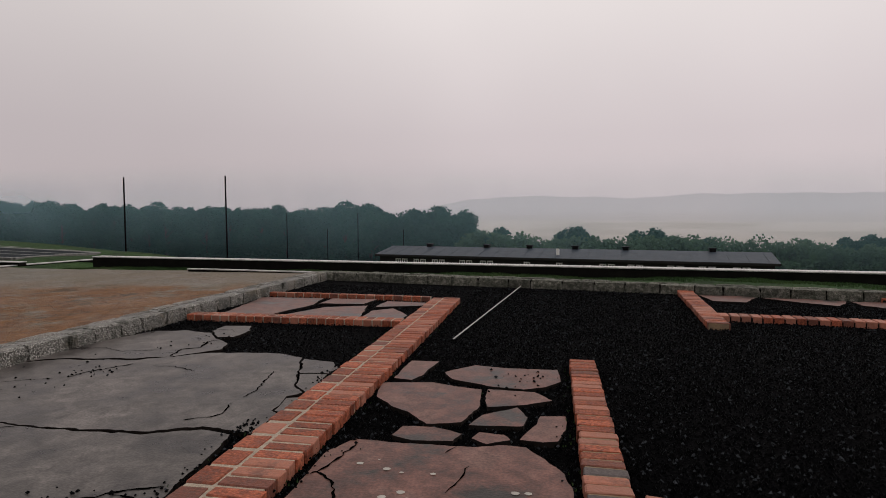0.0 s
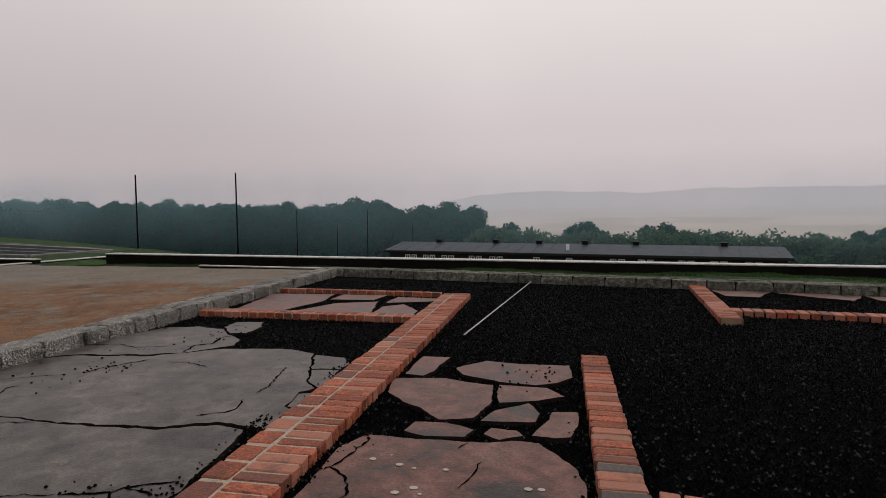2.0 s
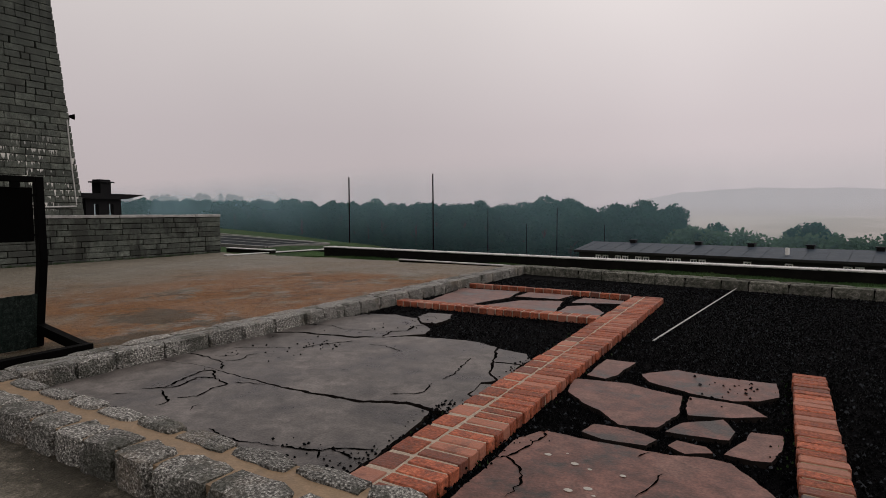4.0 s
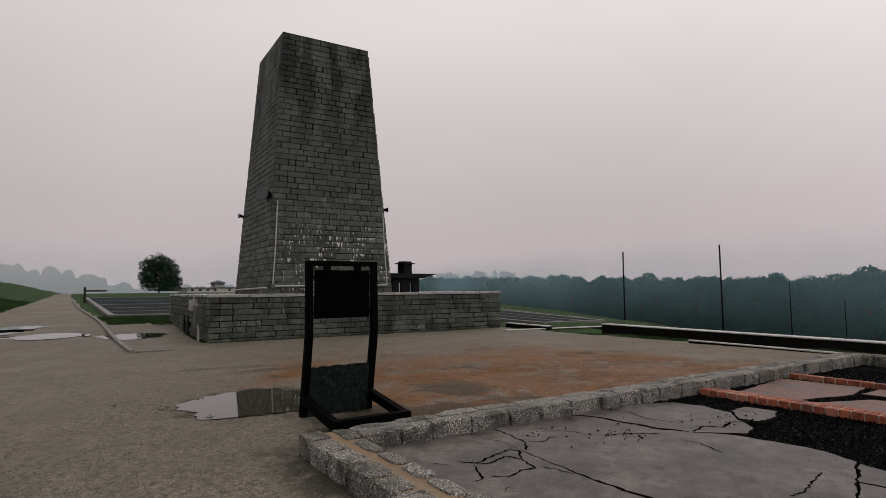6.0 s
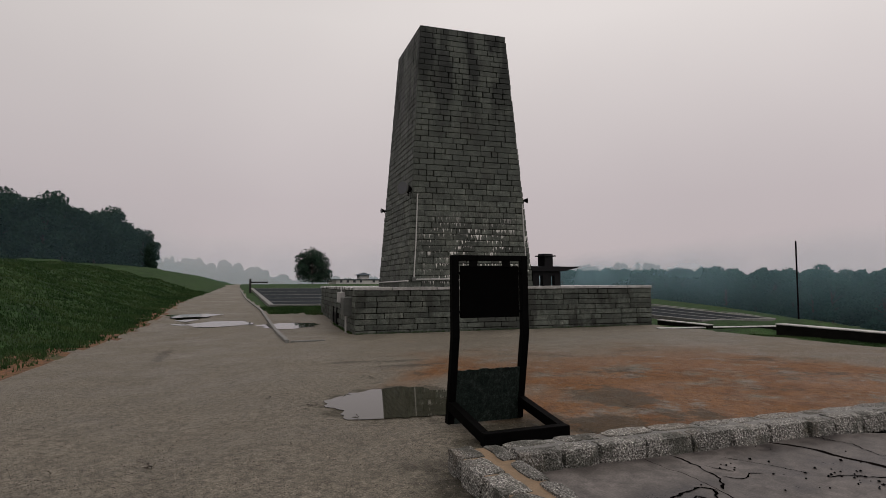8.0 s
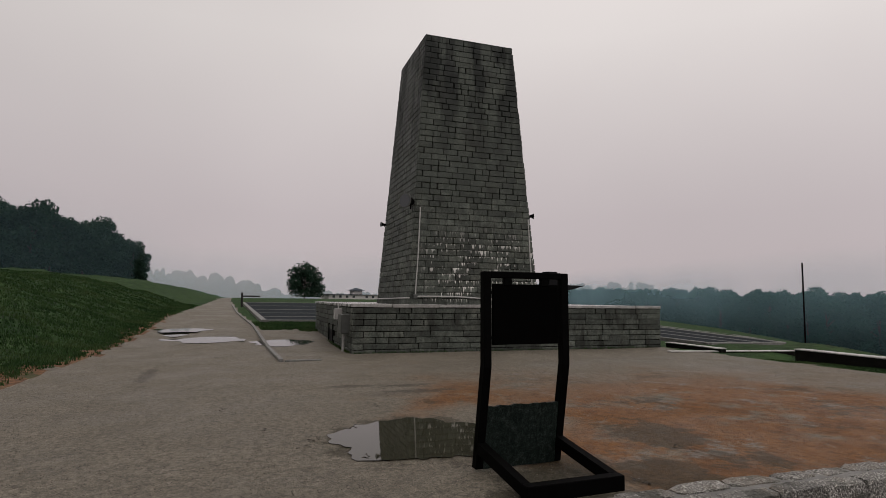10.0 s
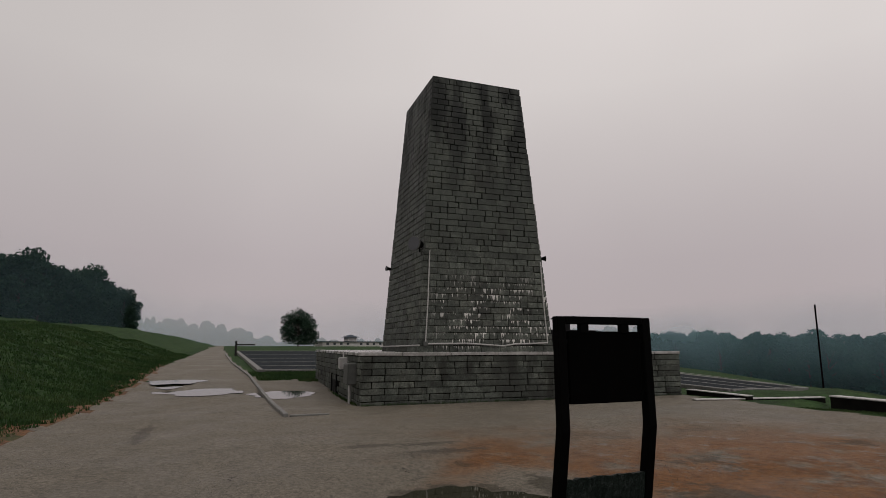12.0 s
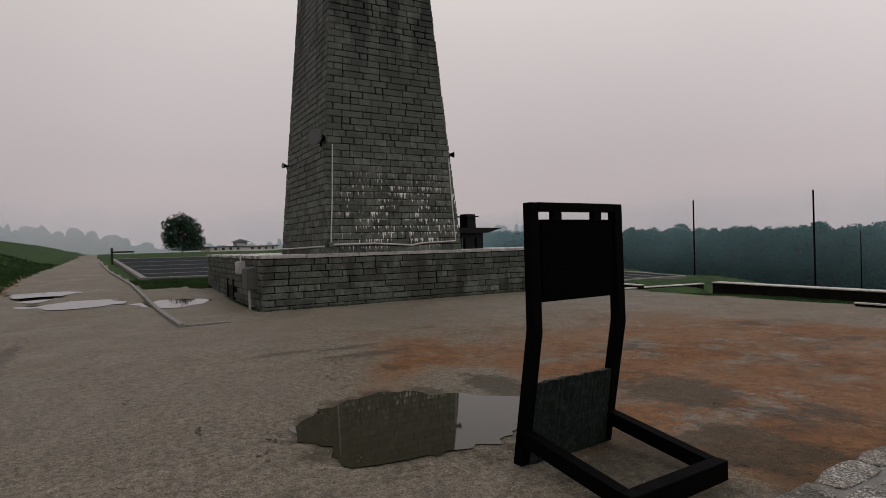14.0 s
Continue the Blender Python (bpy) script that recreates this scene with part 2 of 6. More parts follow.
def soot_and_lime(n, l, geo, color):
    """Soot and damp streaks at the tower's top; lime runs low on its face."""
    xyz = n.new("ShaderNodeSeparateXYZ")
    l.new(geo.outputs["Position"], xyz.inputs[0])
    tall = n.new("ShaderNodeVectorMath")
    tall.operation = "MULTIPLY"
    tall.inputs[1].default_value = (1.0, 1.0, 0.22)
    l.new(geo.outputs["Position"], tall.inputs[0])
    weathered = node_math(n, l, "MULTIPLY", node_range(n, l, xyz.outputs[2], 3.9, 5.8), 0.5)
    color = node_blend(n, l, weathered, color, (0.045, 0.052, 0.044))
    top = node_range(n, l, xyz.outputs[2], 5.0, 10.0)
    streak = node_noise(n, l, tall.outputs[0], 1.7, 7, 0.42, 0.56)
    color = node_blend(n, l, node_math(n, l, "MULTIPLY", node_math(n, l, "MULTIPLY", top, streak), 0.95), color, (0.007, 0.009, 0.008))
    patch = node_noise(n, l, geo.outputs["Position"], 0.9, 5, 0.55, 0.7)
    color = node_blend(n, l, node_math(n, l, "MULTIPLY", patch, 0.7), color, (0.03, 0.032, 0.028))
    damp = n.new("ShaderNodeVectorMath")
    damp.operation = "MULTIPLY"
    damp.inputs[1].default_value = (1.0, 1.0, 0.3)
    l.new(geo.outputs["Position"], damp.inputs[0])
    damp_low = node_math(n, l, "MULTIPLY", node_noise(n, l, damp.outputs[0], 2.4, 5, 0.5, 0.66), node_range(n, l, xyz.outputs[2], 1.5, 0.9))
    color = node_blend(n, l, node_math(n, l, "MULTIPLY", damp_low, 0.75), color, (0.014, 0.015, 0.012))
    low = node_math(n, l, "SUBTRACT", node_range(n, l, xyz.outputs[2], 1.3, 1.5), node_range(n, l, xyz.outputs[2], 2.9, 4.2))
    course = node_math(n, l, "DIVIDE", node_math(n, l, "SUBTRACT", xyz.outputs[2], 1.28), (11.02 - 1.28) / 46)
    floor_z = n.new("ShaderNodeMath")
    floor_z.operation = "FLOOR"
    l.new(course, floor_z.inputs[0])
    up = node_math(n, l, "SUBTRACT", course, floor_z.outputs[0])
    spot = n.new("ShaderNodeCombineXYZ")
    l.new(node_math(n, l, "MULTIPLY", xyz.outputs[1], 15.0), spot.inputs[0])
    l.new(node_math(n, l, "MULTIPLY", floor_z.outputs[0], 3.7), spot.inputs[1])
    drip = n.new("ShaderNodeTexNoise")
    drip.inputs["Scale"].default_value, drip.inputs["Detail"].default_value = 1.0, 3
    l.new(spot.outputs[0], drip.inputs["Vector"])
    length = n.new("ShaderNodeMapRange")
    length.inputs[1].default_value, length.inputs[2].default_value = 0.50, 0.70
    length.inputs[3].default_value, length.inputs[4].default_value = 0.0, 1.1
    l.new(drip.outputs[0], length.inputs[0])
    lime = node_range(n, l, node_math(n, l, "ADD", up, length.outputs[0]), 1.0, 1.12)
    # broken white lines of lime along the joints
    dash = n.new("ShaderNodeCombineXYZ")
    l.new(node_math(n, l, "MULTIPLY", xyz.outputs[1], 2.6), dash.inputs[0])
    l.new(node_math(n, l, "MULTIPLY", floor_z.outputs[0], 5.3), dash.inputs[1])
    line = node_math(n, l, "MULTIPLY", node_noise(n, l, dash.outputs[0], 1.0, 6, 0.53, 0.58), node_range(n, l, up, 0.86, 0.92))
    lime = node_math(n, l, "MULTIPLY", node_math(n, l, "MAXIMUM", lime, line), node_range(n, l, xyz.outputs[1], 5.5, 6.3))
    east = node_range(n, l, xyz.outputs[0], -20.32, -20.2)
    wide = node_noise(n, l, geo.outputs["Position"], 1.2, 3, 0.42, 0.52)
    lime = node_math(n, l, "MULTIPLY", node_math(n, l, "MULTIPLY", node_math(n, l, "MULTIPLY", lime, low), east), wide)
    lime = node_math(n, l, "MULTIPLY", lime, 0.95)
    return node_blend(n, l, lime, color, (0.58, 0.57, 0.54))


def pointing(n, l, geo, color):
    """The tower's joints were pointed anew with grey mortar up to a man-lift's height."""
    xyz = n.new("ShaderNodeSeparateXYZ")
    l.new(geo.outputs["Position"], xyz.inputs[0])
    fresh = node_math(n, l, "MULTIPLY", node_range(n, l, xyz.outputs[2], 6.5, 4.2), node_noise(n, l, geo.outputs["Position"], 1.1, 5, 0.35, 0.55))
    return node_blend(n, l, node_math(n, l, "MULTIPLY", fresh, 0.8), color, (0.036, 0.037, 0.032))


def sett_dirt(n, l, geo, color):
    """Black lichen and damp moss in blotches on the setts, warm dust on others."""
    moss = ragged_noise(n, l, geo.outputs["Position"], 3.0, 0.49, 0.58)
    color = node_blend(n, l, node_math(n, l, "MULTIPLY", moss, 0.72), color, (0.034, 0.036, 0.027))
    dust = ragged_noise(n, l, geo.outputs["Position"], 1.6, 0.50, 0.66)
    return node_blend(n, l, node_math(n, l, "MULTIPLY", dust, 0.35), color, (0.25, 0.195, 0.14))


def brick_age(n, l, geo, color):
    """Some bricks burnt dark, some salmon pale, all with old soot in patches."""
    tone = n.new("ShaderNodeObjectInfo").outputs["Random"]
    color = node_blend(n, l, node_math(n, l, "MULTIPLY", node_range(n, l, tone, 0.80, 0.84), 0.75), color, (0.085, 0.040, 0.032))
    turn = node_math(n, l, "FRACT", node_math(n, l, "MULTIPLY", tone, 7.3), 0.0)
    color = node_blend(n, l, node_math(n, l, "MULTIPLY", node_range(n, l, turn, 0.72, 0.80), 0.6), color, (0.36, 0.165, 0.115))
    soot = ragged_noise(n, l, geo.outputs["Position"], 4.0, 0.52, 0.66)
    return node_blend(n, l, node_math(n, l, "MULTIPLY", soot, 0.55), color, (0.055, 0.036, 0.030))


def painted_glints(n, l, geo, color):
    """One stone in nine is paler grey, a glint of sky put into its colour."""
    pale = node_range(n, l, geo.outputs["Random Per Island"], 0.88, 1.0)
    return node_blend(n, l, pale, color, (0.042, 0.047, 0.053))


SAND = surface("damp sand", [(0.122, 0.108, 0.085), (0.142, 0.126, 0.099), (0.162, 0.143, 0.114)], 0.5, (0.42, 0.8), 1.0, 75, fine=0.5, distance=0.018, specular=0.14, stain=rust_sand, blotches=0.10)
GRASS_EARTH = surface("meadow turf", [(0.013, 0.032, 0.011), (0.026, 0.054, 0.017), (0.042, 0.072, 0.025)], 0.45, (0.8, 0.95), 1.0, 14, fine=0.45, distance=0.08, specular=0.1)
EDGE_EARTH = surface("rusty verge earth", [(0.055, 0.029, 0.014), (0.15, 0.072, 0.034), (0.05, 0.05, 0.021)], 1.6, (0.8, 0.95), 0.6, 40, fine=0.4, distance=0.02, spread=0.3)
BLADES = surface("grass blades", [(0.014, 0.036, 0.012), (0.031, 0.063, 0.020), (0.063, 0.09, 0.034)], 0.5, (0.6, 0.8), 0, random_tone=0.45, island=True, specular=0.12)
GRAVEL = surface("black gravel", [(0.0006, 0.0006, 0.0008), (0.0013, 0.0014, 0.0017), (0.004, 0.0042, 0.005)], 45, (0.25, 0.5), 0.3, 260, island=True, distance=0.003, specular=0.02, stain=painted_glints)
GRAVEL_BED = surface("black gravel bed", [(0.0006, 0.0006, 0.0008), (0.0014, 0.0014, 0.0018), (0.004, 0.004, 0.0046)], 38, (0.5, 0.8), 1.0, 45, fine=0.5, distance=0.025, specular=0.01)
BRICK = surface("red brick", [(0.13, 0.036, 0.020), (0.27, 0.072, 0.036), (0.35, 0.118, 0.066)], 9, (0.5, 0.8), 0.8, 60, random_tone=0.32, fine=0.36, distance=0.008, stain=brick_age)
BRICK_GREY = surface("sooted brick", [(0.06, 0.05, 0.048), (0.11, 0.09, 0.085)], 9, (0.5, 0.8), 0.5, 90, random_tone=0.25, fine=0.2, distance=0.006)
MORTAR = surface("lime mortar", [(0.27, 0.225, 0.175), (0.37, 0.31, 0.245)], 14, (0.8, 0.95), 0.5, 120, fine=0.2, distance=0.005)
KERB_SAND = surface("ochre mortar bed", [(0.15, 0.10, 0.058), (0.21, 0.145, 0.088), (0.17, 0.125, 0.085)], 3, (0.4, 0.7), 0.3, 70, fine=0.15, distance=0.005)
GRANITE = surface("rough grey granite", [(0.014, 0.013, 0.012), (0.105, 0.10, 0.09), (0.22, 0.212, 0.194), (0.52, 0.51, 0.475)], 75, (0.5, 0.8), 1.0, 55, random_tone=0.3, fine=0.45, distance=0.035, spread=0.26, stain=sett_dirt, blotches=0.22)
MOSSY = surface("mossy granite", [(0.03, 0.034, 0.024), (0.09, 0.09, 0.072), (0.19, 0.182, 0.158)], 14, (0.6, 0.85), 1.0, 80, random_tone=0.25, fine=0.5, distance=0.02, spread=0.3)
GREY_CONCRETE = surface("damp grey concrete", [(0.10, 0.10, 0.095), (0.18, 0.175, 0.165)], 1.8, (0.4, 0.7), 0.3, 40, fine=0.25)
BLOCK = surface("dark granite blocks", [(0.031, 0.037, 0.031), (0.060, 0.068, 0.058), (0.098, 0.104, 0.088)], 1.4, (0.5, 0.8), 0.9, 24, random_tone=0.4, fine=0.38, distance=0.012, stain=soot_and_lime)
BLOCK_REST = surface("dark granite blocks far", [(0.031, 0.037, 0.031), (0.060, 0.068, 0.058), (0.098, 0.104, 0.088)], 1.4, (0.5, 0.8), 0.9, 24, random_tone=0.4, island=True, fine=0.38, distance=0.012, stain=soot_and_lime)
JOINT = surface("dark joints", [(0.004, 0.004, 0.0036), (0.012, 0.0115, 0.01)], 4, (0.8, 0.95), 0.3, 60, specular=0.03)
TOWER_JOINT = surface("tower joints", [(0.004, 0.004, 0.0036), (0.010, 0.0105, 0.009)], 4, (0.8, 0.95), 0.3, 60, specular=0.03, stain=pointing)
CRACK = surface("open crack", [(0.001, 0.001, 0.001), (0.003, 0.003, 0.003)], 9, (0.9, 1.0), 0, specular=0.0)
CAP = surface("wet pale coping", [(0.22, 0.22, 0.21), (0.34, 0.33, 0.32)], 2.5, (0.15, 0.4), 0.2, 50, fine=0.15)
PALE = surface("pale wet concrete", [(0.30, 0.295, 0.285), (0.46, 0.45, 0.43)], 1.8, (0.15, 0.45), 0.3, 40, fine=0.2, specular=0.5)
SLAB_GREY = surface("wet grey screed", [(0.034, 0.030, 0.029), (0.070, 0.062, 0.058), (0.094, 0.084, 0.078), (0.124, 0.111, 0.104)], 1.9, (0.22, 0.55), 0.35, 60, fine=0.26, distance=0.004, spread=0.24, specular=0.12, blotches=0.34)
SLAB_RED = surface("worn red screed", [(0.026, 0.020, 0.017), (0.092, 0.042, 0.033), (0.128, 0.060, 0.047), (0.145, 0.080, 0.066)], 2.2, (0.28, 0.55), 0.35, 60, fine=0.30, distance=0.004, spread=0.24, specular=0.18, blotches=0.36)
# slab sides near black: the shade in the gaps is put into the colour
SLAB_EDGE_SHADE = surface("gap-shaded slab edge", [(0.008, 0.0065, 0.006), (0.02, 0.016, 0.014)], 9, (0.7, 0.9), 0.5, 60, specular=0.05)
STEEL = surface("black painted steel", [(0.0015, 0.0015, 0.0015), (0.003, 0.003, 0.003)], 6, (0.5, 0.7), 0.15, 80, distance=0.002, specular=0.015)
BOARD = surface("matt black board", [(0.001, 0.001, 0.001), (0.002, 0.002, 0.002)], 4, (0.6, 0.8), 0.05, 60, specular=0.01)
DARK_GRANITE = surface("dark speckled granite", [(0.004, 0.007, 0.006), (0.010, 0.015, 0.013), (0.026, 0.033, 0.030)], 20, (0.4, 0.65), 0.35, 90, fine=0.5, distance=0.004, specular=0.06)
BLACK_IRON = surface("blackened iron", [(0.004, 0.004, 0.0045), (0.008, 0.008, 0.009)], 5, (0.5, 0.7), 0.2, 60, specular=0.1)
ZINC = surface("zinc conduit", [(0.30, 0.30, 0.29), (0.42, 0.41, 0.40)], 9, (0.35, 0.55), 0.1, 90)
GREY_BOX = surface("grey painted metal", [(0.06, 0.064, 0.06), (0.09, 0.094, 0.088)], 5, (0.4, 0.6), 0.1, 70)
ROOF = surface("wet bitumen roof", [(0.026, 0.036, 0.050), (0.046, 0.058, 0.074)], 0.9, (0.4, 0.55), 0.2, 12, fine=0.2, specular=0.08)
TIMBER = surface("black tarred boards", [(0.008, 0.008, 0.008), (0.02, 0.018, 0.016)], 3, (0.6, 0.8), 0.3, 30)
WHITE = surface("white window paint", [(0.62, 0.61, 0.58), (0.74, 0.73, 0.70)], 4, (0.5, 0.7), 0.1, 40)
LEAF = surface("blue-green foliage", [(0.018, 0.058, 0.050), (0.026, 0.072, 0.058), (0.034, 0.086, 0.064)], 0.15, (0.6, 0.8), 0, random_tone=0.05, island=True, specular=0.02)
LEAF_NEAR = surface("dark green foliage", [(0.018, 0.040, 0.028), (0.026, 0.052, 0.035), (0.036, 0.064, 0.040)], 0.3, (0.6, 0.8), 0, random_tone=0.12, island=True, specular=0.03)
LEAF_HEDGE = surface("fresh green hedge foliage", [(0.05, 0.095, 0.062), (0.065, 0.115, 0.070), (0.08, 0.13, 0.075)], 0.15, (0.6, 0.8), 0, random_tone=0.08, island=True, specular=0.02)
BARK = surface("bark", [(0.03, 0.026, 0.022), (0.06, 0.052, 0.044)], 5, (0.8, 0.95), 0.5, 30)
PLASTER = surface("pale plaster", [(0.40, 0.39, 0.38), (0.5, 0.49, 0.47)], 1.5, (0.7, 0.9), 0.1, 20)


def let_light_through(m, share):
    """Leaves pass part of the light on."""
    n, l = m.node_tree.nodes, m.node_tree.links
    b = n["Principled BSDF"]
    t = n.new("ShaderNodeBsdfTranslucent")
    l.new(b.inputs["Base Color"].links[0].from_socket, t.inputs[0])
    mx = n.new("ShaderNodeMixShader")
    mx.inputs[0].default_value = share
    l.new(b.outputs[0], mx.inputs[1])
    l.new(t.outputs[0], mx.inputs[2])
    l.new(mx.outputs[0], n["Material Output"].inputs[0])


for leaf_material in (LEAF, LEAF_NEAR, LEAF_HEDGE, BLADES):
    let_light_through(leaf_material, 0.45)


def water_material():
    m = bpy.data.materials.new("still muddy water")
    m.use_nodes = True
    n, l = m.node_tree.nodes, m.node_tree.links
    b = n["Principled BSDF"]
    b.inputs["Base Color"].default_value = (0.026, 0.025, 0.015, 1)
    b.inputs["Roughness"].default_value = 0.03
    b.inputs["IOR"].default_value = 1.333
    geo = n.new("ShaderNodeNewGeometry")
    t = n.new("ShaderNodeTexNoise")
    t.inputs["Scale"].default_value = 1.4
    l.new(geo.outputs["Position"], t.inputs["Vector"])
    bump = n.new("ShaderNodeBump")
    bump.inputs["Strength"].default_value, bump.inputs["Distance"].default_value = 0.02, 0.002
    l.new(t.outputs[0], bump.inputs["Height"])
    l.new(bump.outputs[0], b.inputs["Normal"])
    return m


WATER = water_material()


def glass_material():
    m = bpy.data.materials.new("lamp glass")
    m.use_nodes = True
    b = m.node_tree.nodes["Principled BSDF"]
    b.inputs["Base Color"].default_value = (0.05, 0.055, 0.06, 1)
    b.inputs["Roughness"].default_value = 0.06
    return m


GLASS = glass_material()


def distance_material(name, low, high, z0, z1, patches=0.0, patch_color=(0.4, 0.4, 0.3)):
    """Far misty country: glows, with the haze put into its colours, paler towards the cloud."""
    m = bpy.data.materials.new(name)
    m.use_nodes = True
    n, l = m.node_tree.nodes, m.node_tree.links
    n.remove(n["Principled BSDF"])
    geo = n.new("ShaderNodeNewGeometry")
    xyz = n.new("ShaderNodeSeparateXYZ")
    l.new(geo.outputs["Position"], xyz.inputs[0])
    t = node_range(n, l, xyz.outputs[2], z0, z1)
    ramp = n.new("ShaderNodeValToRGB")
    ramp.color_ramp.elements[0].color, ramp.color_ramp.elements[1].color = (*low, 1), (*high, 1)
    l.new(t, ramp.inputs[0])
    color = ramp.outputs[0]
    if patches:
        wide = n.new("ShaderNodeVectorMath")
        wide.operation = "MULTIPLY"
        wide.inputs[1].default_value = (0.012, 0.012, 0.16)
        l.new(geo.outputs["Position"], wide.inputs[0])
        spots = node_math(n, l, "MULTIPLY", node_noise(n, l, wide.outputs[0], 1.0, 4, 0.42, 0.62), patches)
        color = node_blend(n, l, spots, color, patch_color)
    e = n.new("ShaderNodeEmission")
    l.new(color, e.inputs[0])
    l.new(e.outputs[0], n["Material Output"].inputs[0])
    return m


# ---- mesh helpers ----
def mesh_of(bm, name, *mats):
    me = bpy.data.meshes.new(name)
    bm.to_mesh(me)
    bm.free()
    for m in mats:
        me.materials.append(m)
    return me


def part(name, bm, material, parent, label=""):
    ob = new(name, mesh_of(bm, name, material))
    ob.parent = parent
    return tagged(ob, label)


def piece(name, me, parent, m):
    ob = new(name, me)
    ob.parent = parent
    ob.matrix_basis = m
    return ob


def empty_thing(name, m, label, category, group="", kind=""):
    ob = new(name)
    ob.matrix_basis = m
    ob.empty_display_size = 0.1
    return tagged(ob, label, category, group, kind)


def add_box(bm, x0, x1, y0, y1, z0, z1, bevel=0.0, segments=1):
    r = bmesh.ops.create_cube(bm, size=1, matrix=Matrix.LocRotScale(((x0 + x1) / 2, (y0 + y1) / 2, (z0 + z1) / 2), None, (abs(x1 - x0), abs(y1 - y0), abs(z1 - z0))))
    if bevel:
        edges = list({e for v in r["verts"] for e in v.link_edges})
        bmesh.ops.bevel(bm, geom=edges, offset=bevel, segments=segments, affect="EDGES", profile=0.6)
    return bm


def box(x0, x1, y0, y1, z0, z1, bevel=0.0, segments=1):
    return add_box(bmesh.new(), x0, x1, y0, y1, z0, z1, bevel, segments)


def add_tube(bm, points, radius, sides=10, end=None):
    """A tube along a polyline, tapering to the radius end."""
    points = [Vector(p) for p in points]
    rings = []
    for i, p in enumerate(points):
        d = (points[min(i + 1, len(points) - 1)] - points[max(i - 1, 0)]).normalized()
        q = d.to_track_quat("Z", "Y")
        r = radius if end is None else radius + (end - radius) * i / (len(points) - 1)
        rings.append([bm.verts.new(p + q @ Vector((r * math.cos(a), r * math.sin(a), 0))) for a in (2 * math.pi * k / sides for k in range(sides))])
    for a, b in zip(rings, rings[1:]):
        for k in range(sides):
            bm.faces.new((a[k], a[(k + 1) % sides], b[(k + 1) % sides], b[k]))
    bm.faces.new(list(reversed(rings[0])))
    bm.faces.new(rings[-1])
    return bm


def add_prism(bm, outline, z0, z1):
    """An upright prism over an outline of (x, y)."""
    low = [bm.verts.new((x, y, z0)) for x, y in outline]
    top = [bm.verts.new((x, y, z1)) for x, y in outline]
    k = len(outline)
    bm.faces.new(list(reversed(low)))
    bm.faces.new(top)
    for i in range(k):
        bm.faces.new((low[i], low[(i + 1) % k], top[(i + 1) % k], top[i]))
    bmesh.ops.recalc_face_normals(bm, faces=bm.faces)
    return bm


def rough_block(sx, sy, sz, rough, rng, bevel=0.10):
    """A hewn stone, base at z 0, its corners and faces uneven."""
    bm = box(-sx / 2, sx / 2, -sy / 2, sy / 2, 0, sz, min(sx, sy, sz) * bevel)
    for v in bm.verts:
        v.co += Vector((rng.uniform(-1, 1), rng.uniform(-1, 1), rng.uniform(-0.6, 0.6) if v.co.z > sz * 0.5 else 0)) * rough
    return bm


def interp(x, table):
    if x <= table[0][0]:
        return table[0][1]
    for (a, va), (b, vb) in zip(table, table[1:]):
        if x <= b:
            return va + (vb - va) * (x - a) / (b - a)
    return table[-1][1]


def smooth(a, b, x):
    t = max(0.0, min(1.0, (x - a) / (b - a)))
    return t * t * (3 - 2 * t)


# ---- the lie of the land ----
ROAD_LEFT = [(-400, -4.0), (-78, -2.6), (-43, -4.1), (-24, -3.8), (-12, -4.15), (0, -5.2), (20, -7)]
ROAD_RIGHT = [(-400, -2.0), (-78, -0.9), (-46, 0.0), (-33, 0.75), (-17.6, 1.05), (20, 1.05)]
WEST, EAST, SOUTH = -5.2, 9.0, 1.43


def north_kerb(x):
    return 11.98 - 0.165 * (x + 4.8)


PUDDLES = [(-8.05, 1.95, 0.85, 0.85, 0), (-26.2, -1.15, 1.45, 1.3, 3), (-31.0, -2.45, 1.5, 1.0, 1), (-28.7, -2.5, 1.2, 0.45, 4), (-24.5, 1.5, 1.35, 0.95, 2)]


def ground_level(x, y):
    z = -0.085
    z -= 0.0125 * max(0.0, min(15.0, -x - 5.0))
    rise = 0.0235 * max(0.0, min(62.0, -x - 23.0))
    z += rise * (1 - 0.85 * smooth(9, 20, y) * smooth(-90, -60, x))
    left = interp(x, ROAD_LEFT)
    d = left - 0.4 - y
    if d > 0:
        z += interp(d, [(0, 0), (1.2, 0.12), (5, 1.35), (9, 2.3), (14, 2.9), (40, 3.6), (200, 8)])
    # the hillside falls away north of the yard
    edge = 15.0 + 8.0 * smooth(-15, -19, x) + 0.3 * max(0.0, -x - 19.0)
    if x > -16:
        z -= 0.05 * smooth(0.35, 0.8, y - (north_kerb(x) if x > -4.6 else 13.7 - 0.075 * (x + 10)))
    n = y - edge
    if n > 0:
        fall = interp(n, [(0, 0), (4, 0.6), (25, 3.3), (40, 5.2), (85, 10.4), (125, 12.5), (200, 20), (400, 48)])
        z -= fall * (1 - 0.2 * smooth(-20, -60, x) * (1 - smooth(30, 80, n)))
    return z


